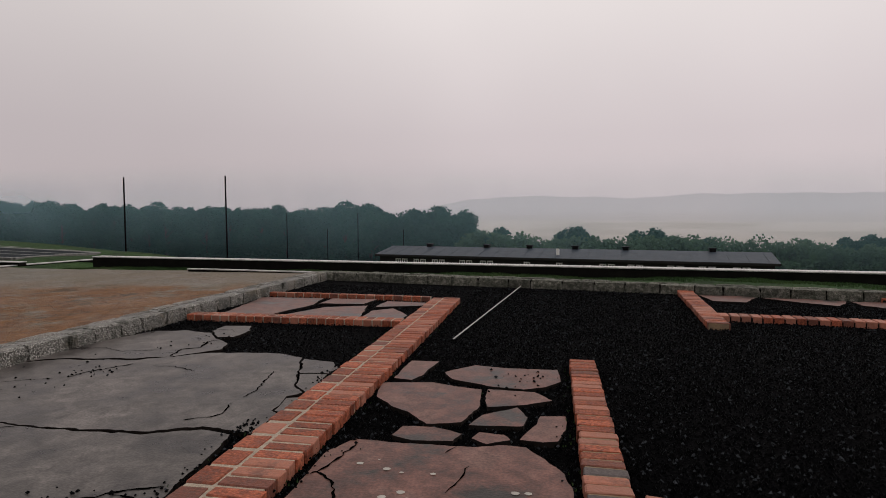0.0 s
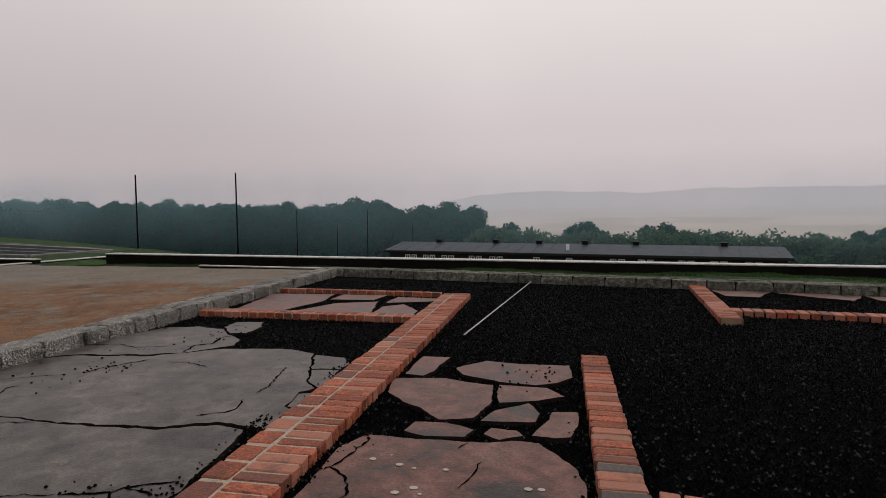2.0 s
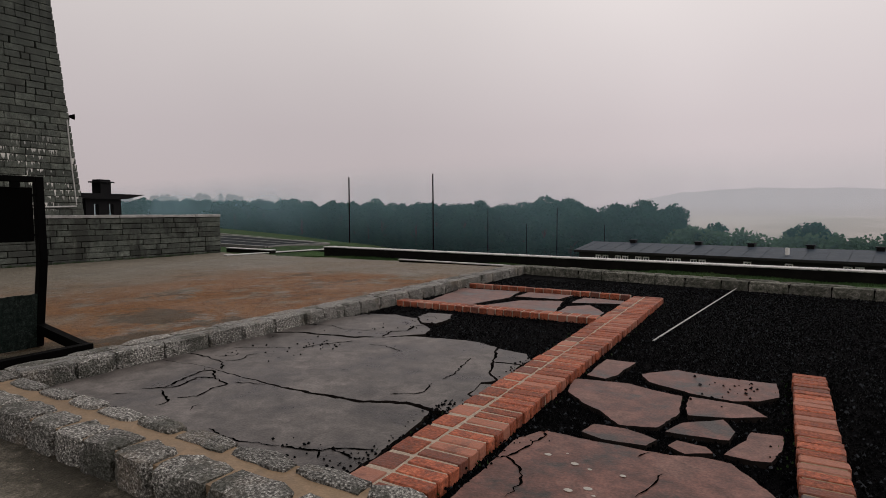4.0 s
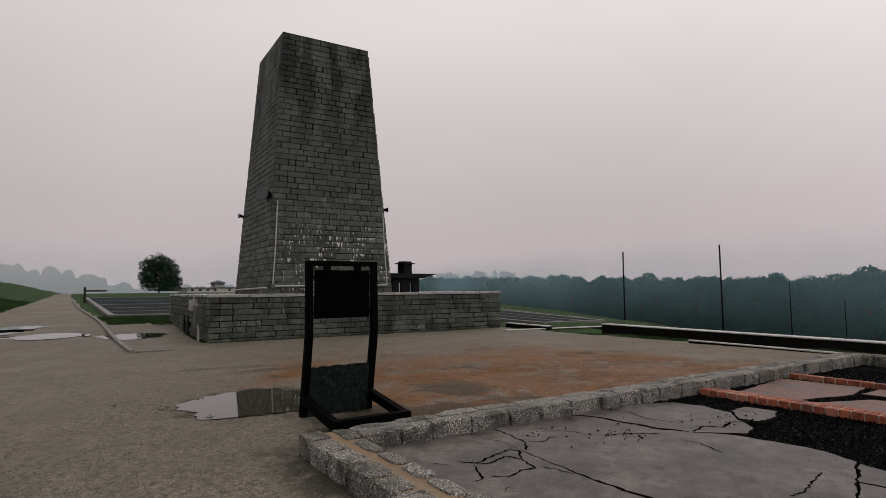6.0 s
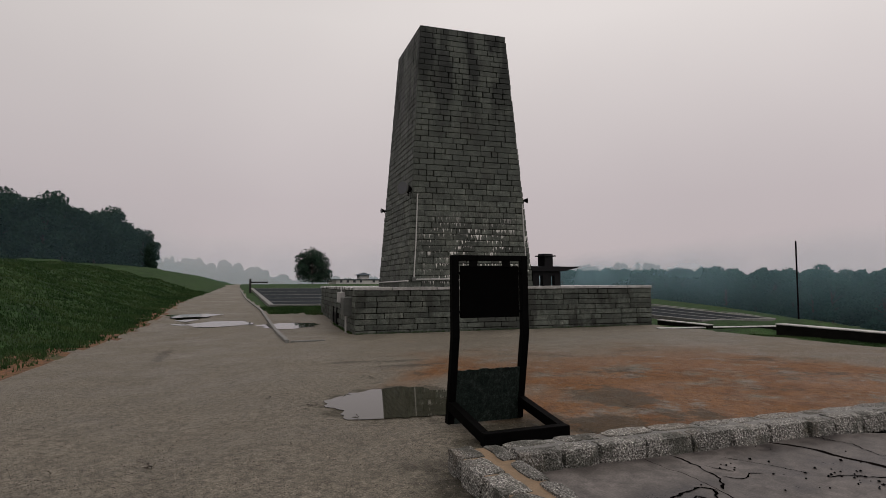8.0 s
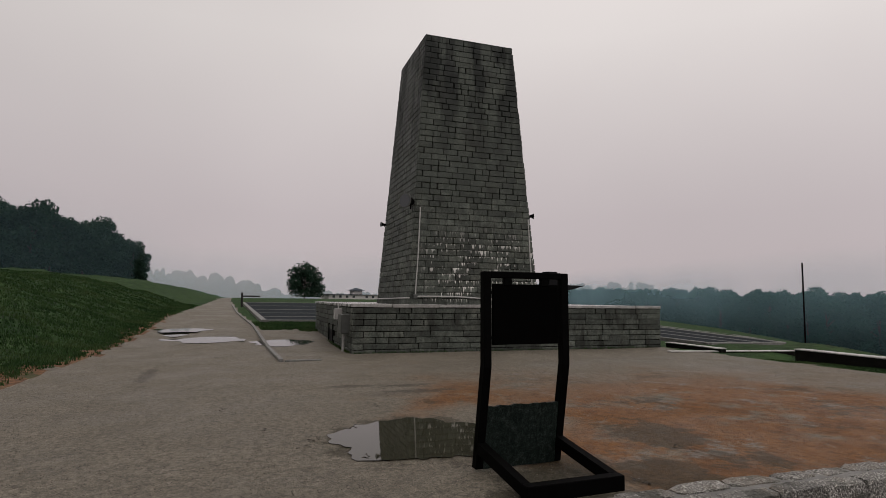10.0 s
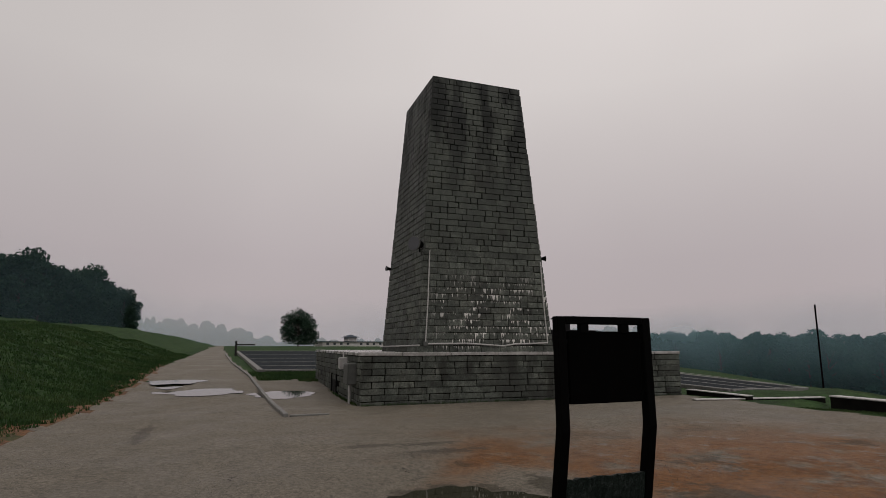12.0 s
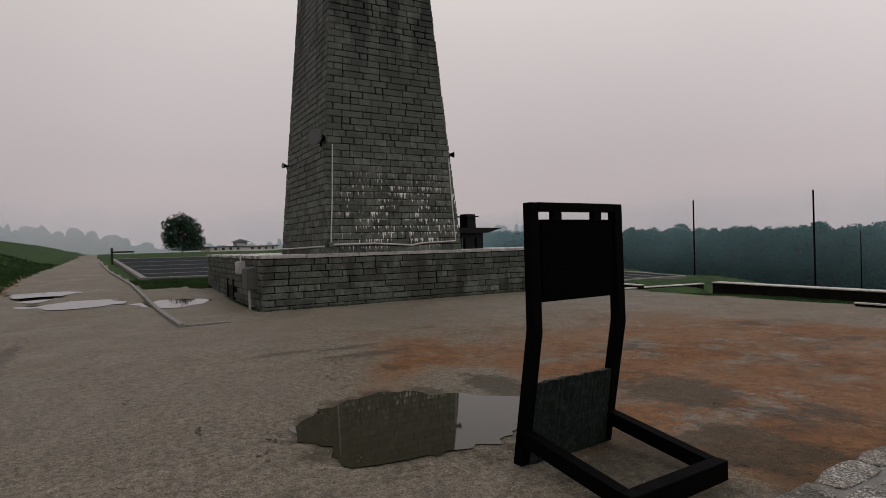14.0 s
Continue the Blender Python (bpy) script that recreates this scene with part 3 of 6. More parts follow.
def is_grass(x, y):
    w = 0.35 * noise.noise((x * 0.9, y * 0.9, 3.1)) + 0.12 * noise.noise((x * 4, y * 4, 7.7))
    if y < interp(x, ROAD_LEFT) + w:
        return True
    if x < -33 and y > interp(x, ROAD_RIGHT) + 0.15:
        return True
    if x < -30.6 + w and y > interp(x, ROAD_RIGHT) + 0.25:
        return True
    if x < -29.5 + 2 * w and y > 2.8 + w:
        return True
    if y > 14.35 - 0.075 * (x + 10) + 0.6 * w and x > -16:
        return True
    if x > -4.6 and y > north_kerb(x) + 0.3:
        return True
    return y > 15.0 + w or x > EAST + 3


def ground_z(x, y):
    z = ground_level(x, y)
    if WEST + 0.2 < x < EAST and SOUTH + 0.2 < y < north_kerb(x):
        return -0.22
    bump = 0.012 * noise.noise((x * 0.7, y * 0.7, 0)) + 0.004 * noise.noise((x * 3, y * 3, 5))
    if is_grass(x, y):
        bump += 0.10 * noise.noise((x * 0.35, y * 0.35, 9)) + 0.035 * noise.noise((x * 1.6, y * 1.6, 4))
        if y < interp(x, ROAD_LEFT):
            bump += 0.5 * smooth(1, 6, interp(x, ROAD_LEFT) - y) * noise.noise((x * 0.16, y * 0.2, 2)) + 0.22 * smooth(0.5, 3, interp(x, ROAD_LEFT) - y) * noise.noise((x * 0.5, y * 0.6, 6))
    for px, py, rx, ry, _ in PUDDLES:
        q = math.hypot((x - px) / (rx + 0.5), (y - py) / (ry + 0.5))
        if q < 1.25:
            f = smooth(1.25, 0.85, q)
            z = z * (1 - f) + (ground_level(px, py) - 0.020) * f
            bump *= 1 - 0.8 * f
    return z + bump


def axis(breaks):
    out = []
    for (a, step), (b, _) in zip(breaks, breaks[1:]):
        k = max(1, round((b - a) / step))
        out += [a + (b - a) * i / k for i in range(k)]
    return out + [breaks[-1][0]]


def build_ground():
    xs = axis([(-3000, 600), (-600, 90), (-150, 6), (-60, 1.0), (-32, 0.4), (-12, 0.25), (2, 0.6), (12, 2), (30, 8), (150, 90), (600, 600), (3000, 1)])
    ys = axis([(-3000, 600), (-600, 90), (-150, 8), (-40, 2), (-20, 0.6), (-8, 0.25), (6, 0.3), (16, 0.7), (30, 3), (110, 15), (200, 90), (600, 600), (3000, 1)])
    verts = [(x, y, ground_z(x, y)) for y in ys for x in xs]
    w = len(xs)
    faces, kinds = [], []
    for j in range(len(ys) - 1):
        for i in range(w - 1):
            faces.append((j * w + i, j * w + i + 1, (j + 1) * w + i + 1, (j + 1) * w + i))
            cx, cy = (xs[i] + xs[i + 1]) / 2, (ys[j] + ys[j + 1]) / 2
            g = is_grass(cx, cy)
            verge = g and cx > -45 and interp(cx, ROAD_LEFT) - cy < 0.75 + 0.7 * noise.noise((cx * 0.8, cy * 0.8, 1)) and cy < 0
            kinds.append(2 if verge else 1 if g else 0)
    me = bpy.data.meshes.new("ground")
    me.from_pydata(verts, [], faces)
    for m in (SAND, GRASS_EARTH, EDGE_EARTH):
        me.materials.append(m)
    me.polygons.foreach_set("material_index", kinds)
    me.polygons.foreach_set("use_smooth", [True] * len(faces))
    tagged(new("ground", me), "damp sandy yard and track with rust-coloured patches and green turf", "ground", kind="structure")


build_ground()


def puddle(x, y, rx, ry, seed):
    bm = bmesh.new()
    z = ground_level(x, y) - 0.009
    ring = []
    for k in range(72):
        a = 2 * math.pi * k / 72
        r = 1 + 0.35 * noise.noise((math.cos(a) * 1.6 + seed * 5, math.sin(a) * 1.6, seed)) + 0.14 * noise.noise((math.cos(a) * 6, math.sin(a) * 6, seed + 4))
        ring.append(bm.verts.new((x + 1.2 * rx * r * math.cos(a), y + 1.2 * ry * r * math.sin(a), z)))
    bm.faces.new(ring)
    me = mesh_of(bm, "puddle", WATER)
    tagged(new("puddle", me), "shallow muddy rain puddle on the sandy track", "puddle", "puddles on the track")


for p in PUDDLES:
    puddle(*p)


# ---- the chimney-like monument and its plinth ----
def block_meshes(name, height, depth, lengths, mat, seed):
    rng = random.Random(seed)
    out = {}
    for length in lengths:
        out[length] = []
        for _ in range(3):
            bm = box(-length / 2, length / 2, -depth, 0, 0, height, 0.012)
            for v in bm.verts:
                v.co += Vector((rng.uniform(-1, 1), rng.uniform(-1, 1) * 0.8, rng.uniform(-1, 1))) * 0.008
            out[length].append(mesh_of(bm, name, mat))
    return out


def split_course(width, lengths, rng, start):
    """Block lengths that fill a course."""
    out, at = [], 0.0
    if start:
        out.append(start)
        at = start
    while width - at > max(lengths) * 1.3:
        d = rng.choice(lengths)
        out.append(d)
        at += d
    rest = width - at
    if rest > max(lengths):
        out += [rest / 2, rest / 2]
    elif rest > 0.12:
        out.append(rest)
    else:
        out[-1] += rest
    return out


def lay_block(parent, meshes, gap, frame_m, at, length, z, rng, joined=None):
    nearest = min(meshes, key=lambda k: abs(k - length))
    me = rng.choice(meshes[nearest])
    m = frame_m @ Matrix.Translation((at + length / 2, rng.uniform(-0.004, 0.006), z)) @ Matrix.Diagonal(((length - gap) / nearest, 1, 1, 1))
    if joined is None:
        piece("block", me, parent, m)
    else:
        base = len(joined[0])
        joined[0].extend([tuple(m @ v.co) for v in me.vertices])
        joined[1].extend([tuple(base + i for i in p.vertices) for p in me.polygons])


PLINTH_Z, PLINTH_TOP = -0.34, 1.29
PLINTH = pose(-19.55, 3.3, 0, 0, 0, 1.5 - 3.0)   # local y along the front, local -x into the plinth
PW, PD = 11.7, 11.0


def build_plinth():
    rng = random.Random(11)
    thing = empty_thing("stone_plinth", PLINTH, "broad low plinth of dark granite blocks with wet coping", "plinth")
    part("core", box(-PD + 0.03, -0.03, 0.03, PW - 0.03, PLINTH_Z - 0.3, PLINTH_TOP - 0.085), JOINT, thing, "dark recessed joints")
    height = (PLINTH_TOP - 0.10 - PLINTH_Z) / 8
    meshes = block_meshes("block", height - 0.02, 0.12, [0.42, 0.66, 0.9, 1.15], BLOCK, 5)
    front = Matrix(((0, 1, 0, 0), (1, 0, 0, 0), (0, 0, 1, 0), (0, 0, 0, 1)))
    south = Matrix(((-1, 0, 0, 0), (0, -1, 0, 0), (0, 0, 1, 0), (0, 0, 0, 1)))
    for c in range(8):
        z = PLINTH_Z + c * height
        for m, width in ((front, PW), (south, PD)):
            at = 0.0
            for d in split_course(width, [0.42, 0.66, 0.9, 1.15], rng, 0.35 if c % 2 else 0.75):
                if m is south and z < 0.15 and abs(at + d / 2 - 5.0) < 0.7:
                    at += d
                    continue
                lay_block(thing, meshes, 0.022, m, at, d, z, rng)
                at += d
    # coping stones in two edge rows and the paved top
    copings = block_meshes("coping_stone", 0.10, 0.45, [1.3, 1.6], CAP, 6)
    for m, width in ((front, PW), (south, PD)):
        at = -0.03
        for d in split_course(width + 0.03, [1.3, 1.6], rng, 0):
            nearest = min(copings, key=lambda k: abs(k - d))
            piece("coping_stone", rng.choice(copings[nearest]), thing, m @ Matrix.Translation((at + d / 2, 0.035, PLINTH_TOP - 0.1)) @ Matrix.Diagonal(((d - 0.01) / nearest, 1, 1, 1)))
            at += d
    part("paving", box(-PD + 0.2, -0.4, 0.4, PW - 0.1, PLINTH_TOP - 0.2, PLINTH_TOP - 0.01), CAP, thing, "wet pale paving on top")
    # a low dark vent hatch in the south side
    part("hatch", add_box(add_box(box(-5.55, -4.45, -0.0, 0.06, -0.34, 0.42, 0.01), -5.62, -5.55, -0.05, 0.08, -0.34, 0.46, 0.01), -4.45, -4.38, -0.05, 0.08, -0.34, 0.46, 0.01), BLACK_IRON, thing, "dark low hatch opening")
    return thing


build_plinth()

TOWER_C, BASE_H, TOP_H, TZ0, TZ1 = (-22.26, 7.68), 2.43, 1.73, 1.28, 11.02


def build_tower():
    rng = random.Random(23)
    thing = empty_thing("memorial_tower", pose(TOWER_C[0], TOWER_C[1], 0, 0, 0, -1.0), "tall tapering memorial tower of dark weathered granite blocks", "monument")
    bm = bmesh.new()
    rings = []
    for h, z in ((BASE_H - 0.03, TZ0 - 0.1), (TOP_H - 0.03, TZ1 - 0.03)):
        rings.append([bm.verts.new((sx * h, sy * h, z)) for sx, sy in ((-1, -1), (1, -1), (1, 1), (-1, 1))])
    for k in range(4):
        bm.faces.new((rings[0][k], rings[0][(k + 1) % 4], rings[1][(k + 1) % 4], rings[1][k]))
    bm.faces.new(rings[1])
    part("core", bm, TOWER_JOINT, thing, "recessed joints, pointed low down and open above")
    courses = 46
    height = (TZ1 - TZ0) / courses
    batter = math.atan((BASE_H - TOP_H) / (TZ1 - TZ0))
    lengths = [0.28, 0.42, 0.55, 0.7]
    meshes = block_meshes("block", height - 0.015, 0.10, lengths, BLOCK, 8)
    joined = ([], [])
    count = 0
    for c in range(courses):
        z = TZ0 + c * height
        h = BASE_H + (TOP_H - BASE_H) * c / courses
        for side in (0, 1):
            if side == 0:
                m = Matrix(((0, 1, 0, h), (1, 0, 0, -h), (0, 0, 1, z), (0, 0, 0, 1)))
            else:
                m = Matrix(((-1, 0, 0, h), (0, -1, 0, -h), (0, 0, 1, z), (0, 0, 0, 1)))
            at = 0.0
            for d in split_course(2 * h, lengths, rng, (0.22 if c % 2 else 0.5)):
                single = side == 0 and count < 300
                lay_block(thing, meshes, rng.choice((0.012, 0.014, 0.018, 0.024, 0.055) if c > 12 else (0.010, 0.012, 0.016)), m @ Matrix.Rotation(batter, 4, "X"), at, d, 0, rng, None if single else joined)
                count += single
                at += d
    me = bpy.data.meshes.new("masonry")
    me.from_pydata(joined[0], [], joined[1])
    me.materials.append(BLOCK_REST)
    rest = new("masonry", me)
    rest.parent = thing
    tagged(rest, "courses of dark granite blocks", kind="stuff")
    part("top_slab", box(-TOP_H, TOP_H, -TOP_H, TOP_H, TZ1 - 0.02, TZ1 + 0.03, 0.01), BLOCK, thing)
    return thing


build_tower()


# ---- the black iron sculpture on the plinth ----
def build_sculpture():
    thing = empty_thing("iron_sculpture", pose(-22.3, 12.02, PLINTH_TOP - 0.01, 0, 0, 12), "blackened iron anvil-like sculpture standing on the plinth", "sculpture")
    bm = bmesh.new()
    for a, b in ((-0.78, -0.42), (0.42, 0.78), (-0.24, 0.24)):
        add_box(bm, -0.09, 0.09, a, b, 0, 0.68, 0.01)
    add_box(bm, -0.088, 0.088, -0.775, 0.775, 0.42, 0.675, 0.01)
    part("body", bm, BLACK_IRON, thing)
    bm = bmesh.new()
    top = []
    for x, y, z in ((-0.3, -1.75, 0.82), (0.3, -1.75, 0.82), (0.3, 1.75, 0.82), (-0.3, 1.75, 0.82), (-0.3, -0.85, 0.62), (0.3, -0.85, 0.62), (0.3, 0.85, 0.62), (-0.3, 0.85, 0.62)):
        top.append(bm.verts.new((x, y, z)))
    for f in ((0, 1, 2, 3), (7, 6, 5, 4), (0, 4, 5, 1), (1, 5, 6, 2), (2, 6, 7, 3), (3, 7, 4, 0)):
        bm.faces.new([top[i] for i in f])
    bmesh.ops.recalc_face_normals(bm, faces=bm.faces)
    part("slab", bm, BLACK_IRON, thing)
    part("column", add_box(bmesh.new(), -0.22, 0.22, -0.24, 0.24, 0.78, 1.30, 0.015), BLACK_IRON, thing)
    bm = box(-0.3, 0.3, -0.33, 0.33, 1.24, 1.29, 0.01)
    add_box(bm, -0.2, 0.2, -0.24, 0.24, 1.29, 1.36, 0.01)
    part("flange", bm, BLACK_IRON, thing)


build_sculpture()


# ---- information stand ----
def build_sign():
    """Local frame: y runs along the board, x points out from the tower, z up; base on the ground."""
    thing = empty_thing("information_stand", pose(-6.5, 1.96, -0.10, 0, 0, 1.5), "black steel information stand with kinked posts and granite slab", "sign")
    for y in (0.04, 0.88):
        bm = bmesh.new()
        outline = [(-0.22, 0), (-0.13, 0), (0.04, 0.95), (0.025, 1.83), (-0.05, 1.83), (-0.045, 0.97)]
        a = [bm.verts.new((x, y - 0.04, z)) for x, z in outline]
        b = [bm.verts.new((x, y + 0.04, z)) for x, z in outline]
        bm.faces.new(a)
        bm.faces.new(list(reversed(b)))
        for i in range(len(a)):
            bm.faces.new((a[i], b[i], b[(i + 1) % len(a)], a[(i + 1) % len(a)]))
        bmesh.ops.recalc_face_normals(bm, faces=bm.faces)
        bmesh.ops.bevel(bm, geom=list(bm.edges), offset=0.006, segments=1, affect="EDGES")
        part("post", bm, STEEL, thing)
    part("top_bar", box(-0.048, 0.023, 0.08, 0.84, 1.77, 1.832, 0.006), STEEL, thing)
    for y in (0.22, 0.62):
        part("hanger", box(-0.03, 0.02, y, y + 0.08, 1.70, 1.775, 0.004), STEEL, thing)
    part("board", box(-0.028, 0.012, 0.108, 0.812, 1.15, 1.715, 0.005), BOARD, thing, "matt black board seen from behind")
    for y in (0.078, 0.81):
        for z in (1.2, 1.62):
            part("lug", box(-0.015, 0.005, y, y + 0.032, z, z + 0.03), STEEL, thing)
    # granite slab between the posts, its top edge broken
    bm = bmesh.new()
    rng = random.Random(3)
    n = 40
    rows = []
    for i in range(n + 1):
        y = 0.075 + 0.77 * i / n
        top = 0.592 + 0.012 * noise.noise((y * 9, 0, 0)) + rng.uniform(-0.004, 0.004)
        xb, xt = -0.165, -0.075
        rows.append([bm.verts.new(p) for p in ((xb - 0.035, y, 0.0), (xb + 0.035, y, 0.0), (xt + 0.035 + rng.uniform(-0.002, 0.002), y, top - rng.uniform(0, 0.008)), (xt - 0.035 + rng.uniform(-0.002, 0.002), y, top - 0.012 - rng.uniform(0, 0.008)))])
    for p, q in zip(rows, rows[1:]):
        for k in range(4):
            bm.faces.new((p[k], p[(k + 1) % 4], q[(k + 1) % 4], q[k]))
    bm.faces.new(rows[0])
    bm.faces.new(list(reversed(rows[-1])))
    bmesh.ops.recalc_face_normals(bm, faces=bm.faces)
    part("granite_slab", bm, DARK_GRANITE, thing, "dark speckled granite slab with rough top")
    # the foot frame on the ground
    for y in (0.04, 0.88):
        bm = bmesh.new()
        a = []
        for yy in (y - 0.04, y + 0.04):
            a.append([bm.verts.new(p) for p in ((-0.16, yy, 0.16), (-0.145, yy, 0.26), (0.72, yy, 0.13), (0.72, yy, 0.03))])
        bm.faces.new(a[0])
        bm.faces.new(list(reversed(a[1])))
        for i in range(4):
            bm.faces.new((a[0][i], a[1][i], a[1][(i + 1) % 4], a[0][(i + 1) % 4]))
        bmesh.ops.recalc_face_normals(bm, faces=bm.faces)
        part("foot_rail", bm, STEEL, thing)
    part("cross_rail", box(0.72, 0.82, -0.002, 0.922, 0.0, 0.13, 0.005), STEEL, thing)


build_sign()


# ---- the low wall of paired granite setts round the ruin ----
def hewn_block(sx, sy, sz, rough, rng):
    """A split granite sett, base at z 0: uneven broken faces, edges knocked off here and there."""
    bm = box(-sx / 2, sx / 2, -sy / 2, sy / 2, 0, sz)
    bmesh.ops.subdivide_edges(bm, edges=bm.edges[:], cuts=3, use_grid_fill=True)
    seed = rng.uniform(0, 90)
    for v in bm.verts:
        x, y, z = v.co
        sides = (abs(x) > sx * 0.49) + (abs(y) > sy * 0.49) + (z > sz * 0.99)
        chip = (0, 0, 0.010, 0.020)[sides] * (0.4 + 1.1 * rng.random())
        v.co.x -= math.copysign(chip, x) if abs(x) > sx * 0.49 else 0
        v.co.y -= math.copysign(chip, y) if abs(y) > sy * 0.49 else 0
        v.co.z -= chip * 0.9 if z > sz * 0.99 else 0
        w = Vector((x * 9, y * 9, z * 9 + seed))
        v.co.x += rough * 1.3 * noise.noise(w)
        v.co.y += rough * 1.6 * noise.noise(w + Vector((7, 0, 0)))
        if z > sz * 0.3:
            v.co.z += rough * 1.2 * noise.noise(w + Vector((0, 9, 0)))
        v.co += Vector((rng.uniform(-1, 1), rng.uniform(-1, 1), rng.uniform(-0.5, 0.5) if z > sz * 0.3 else 0)) * rough * 0.45
    return bm


def setts(parent, start, end, depth_a, depth_b, width, z0, z1, length, seed, mesh_name="sett", stone=None, bed=None, deep=0.026, gap=0.02):
    """Two rows of hewn setts along a line, outer row depth_a, inner row depth_b, mortar between."""
    rng = random.Random(seed)
    a, b = Vector((*start, 0)), Vector((*end, 0))
    run = (b - a).length
    m = Matrix.Translation(a) @ Matrix.Rotation(math.atan2(b.y - a.y, b.x - a.x), 4, "Z")
    part("mortar_bed", box(0.05, run - 0.05, 0.05, width - 0.05, z0 - 0.1, z1 - deep), bed or KERB_SAND, parent, "mortar bed").matrix_basis = m
    for y0, depth, longer in ((0.0, depth_a, 1.0), (width - depth_b, depth_b, 1.12)):
        size = length * longer
        variants = [mesh_of(hewn_block(size - gap, depth, z1 - z0, 0.010, rng), mesh_name, stone or GRANITE) for _ in range(10)]
        at = 0.0
        while at < run - 0.05:
            d = min(size * rng.uniform(0.8, 1.2), run - at)
            if run - at - d < 0.15:
                d = run - at
            piece(mesh_name, rng.choice(variants), parent, m @ Matrix.Translation((at + d / 2, y0 + depth / 2 + rng.uniform(-0.008, 0.008), z0 + rng.uniform(-0.010, 0.006))) @ Matrix.Rotation(rng.uniform(-0.03, 0.03), 4, "Z") @ Matrix.Diagonal((d / size, 1, 1, 1)))
            at += d


low_wall = tagged(new("low_wall_south"), "low double row of hewn granite setts with ochre mortar", "low wall", kind="structure")
setts(low_wall, (WEST, SOUTH), (EAST, SOUTH), 0.23, 0.15, 0.46, -0.2, 0.10, 0.37, 1, gap=0.034)
low_wall = tagged(new("low_wall_west"), "low double row of hewn granite setts with ochre mortar", "low wall", kind="structure")
setts(low_wall, (WEST + 0.4, SOUTH + 0.47), (WEST + 0.4, north_kerb(-4.8) - 0.01), 0.19, 0.19, 0.4, -0.2, 0.10, 0.42, 2, bed=GREY_CONCRETE, deep=0.014, gap=0.012)
low_wall = tagged(new("low_wall_north"), "low row of hewn granite setts along the ruin's far side", "low wall", kind="structure")
setts(low_wall, (WEST, north_kerb(WEST)), (EAST, north_kerb(EAST)), 0.2, 0.17, 0.4, -0.25, 0.10, 0.55, 3, stone=MOSSY, bed=JOINT, gap=0.014)


# ---- black gravel in the ruin ----
def build_gravel():
    bm = bmesh.new()
    xs = axis([(WEST + 0.35, 0.2), (EAST - 0.02, 1)])
    k = 50
    rows = []
    for x in xs:
        y0, y1 = SOUTH + 0.4, north_kerb(x) + 0.05
        rows.append([bm.verts.new((x, y0 + (y1 - y0) * j / k, -0.088 + 0.012 * noise.noise((x * 1.2, (y0 + (y1 - y0) * j / k) * 1.2, 1)))) for j in range(k + 1)])
    for a, b in zip(rows, rows[1:]):
        for j in range(k):
            bm.faces.new((a[j], b[j], b[j + 1], a[j + 1]))
    ob = new("gravel_bed", mesh_of(bm, "gravel_bed", GRAVEL_BED))
    tagged(ob, "bed of black gravel filling the ruin", "gravel", kind="structure")


build_gravel()


def build_gravel_stones():
    """Loose black stones over the bed, denser near the walked side."""
    rng = np.random.default_rng(4)
    total = 120000
    y = SOUTH + 0.5 + (rng.random(total) ** 1.5) * 9.2
    x = -1.2 + rng.random(total) * 7.5
    left = rng.random(total) < 0.22
    x[left] = -4.8 + rng.random(left.sum()) * 3.7
    keep = (y < 11.98 - 0.165 * (x + 4.8) - 0.02)
    x, y = x[keep], y[keep]
    n = len(x)
    size = 0.007 + 0.010 * rng.random(n) + 0.0006 * y
    shape = np.array([(1, 0, 0), (-0.5, 0.87, 0), (-0.5, -0.87, 0), (0.25, 0.15, 0.8)])
    turn = rng.random(n) * 6.283
    c, s = np.cos(turn)[:, None], np.sin(turn)[:, None]
    px = shape[None, :, 0] * (1 + 0.5 * (rng.random((n, 4)) - 0.5))
    py = shape[None, :, 1] * (0.75 + 0.5 * (rng.random((n, 4)) - 0.5))
    pz = shape[None, :, 2] * (0.8 + 0.6 * rng.random((n, 4)))
    v = np.stack([(px * c - py * s) * size[:, None] + x[:, None], (px * s + py * c) * size[:, None] + y[:, None], pz * size[:, None] - 0.09 + 0.012], axis=2).reshape(-1, 3)
    base = (np.arange(n) * 4)[:, None]
    f = np.concatenate([base + np.array([[0, 1, 3]]), base + np.array([[1, 2, 3]]), base + np.array([[2, 0, 3]])], axis=0)
    me = bpy.data.meshes.new("gravel")
    me.from_pydata(v.tolist(), [], f.tolist())
    me.materials.append(GRAVEL)
    tagged(new("gravel", me), "loose black gravel stones", "gravel", kind="stuff")


build_gravel_stones()


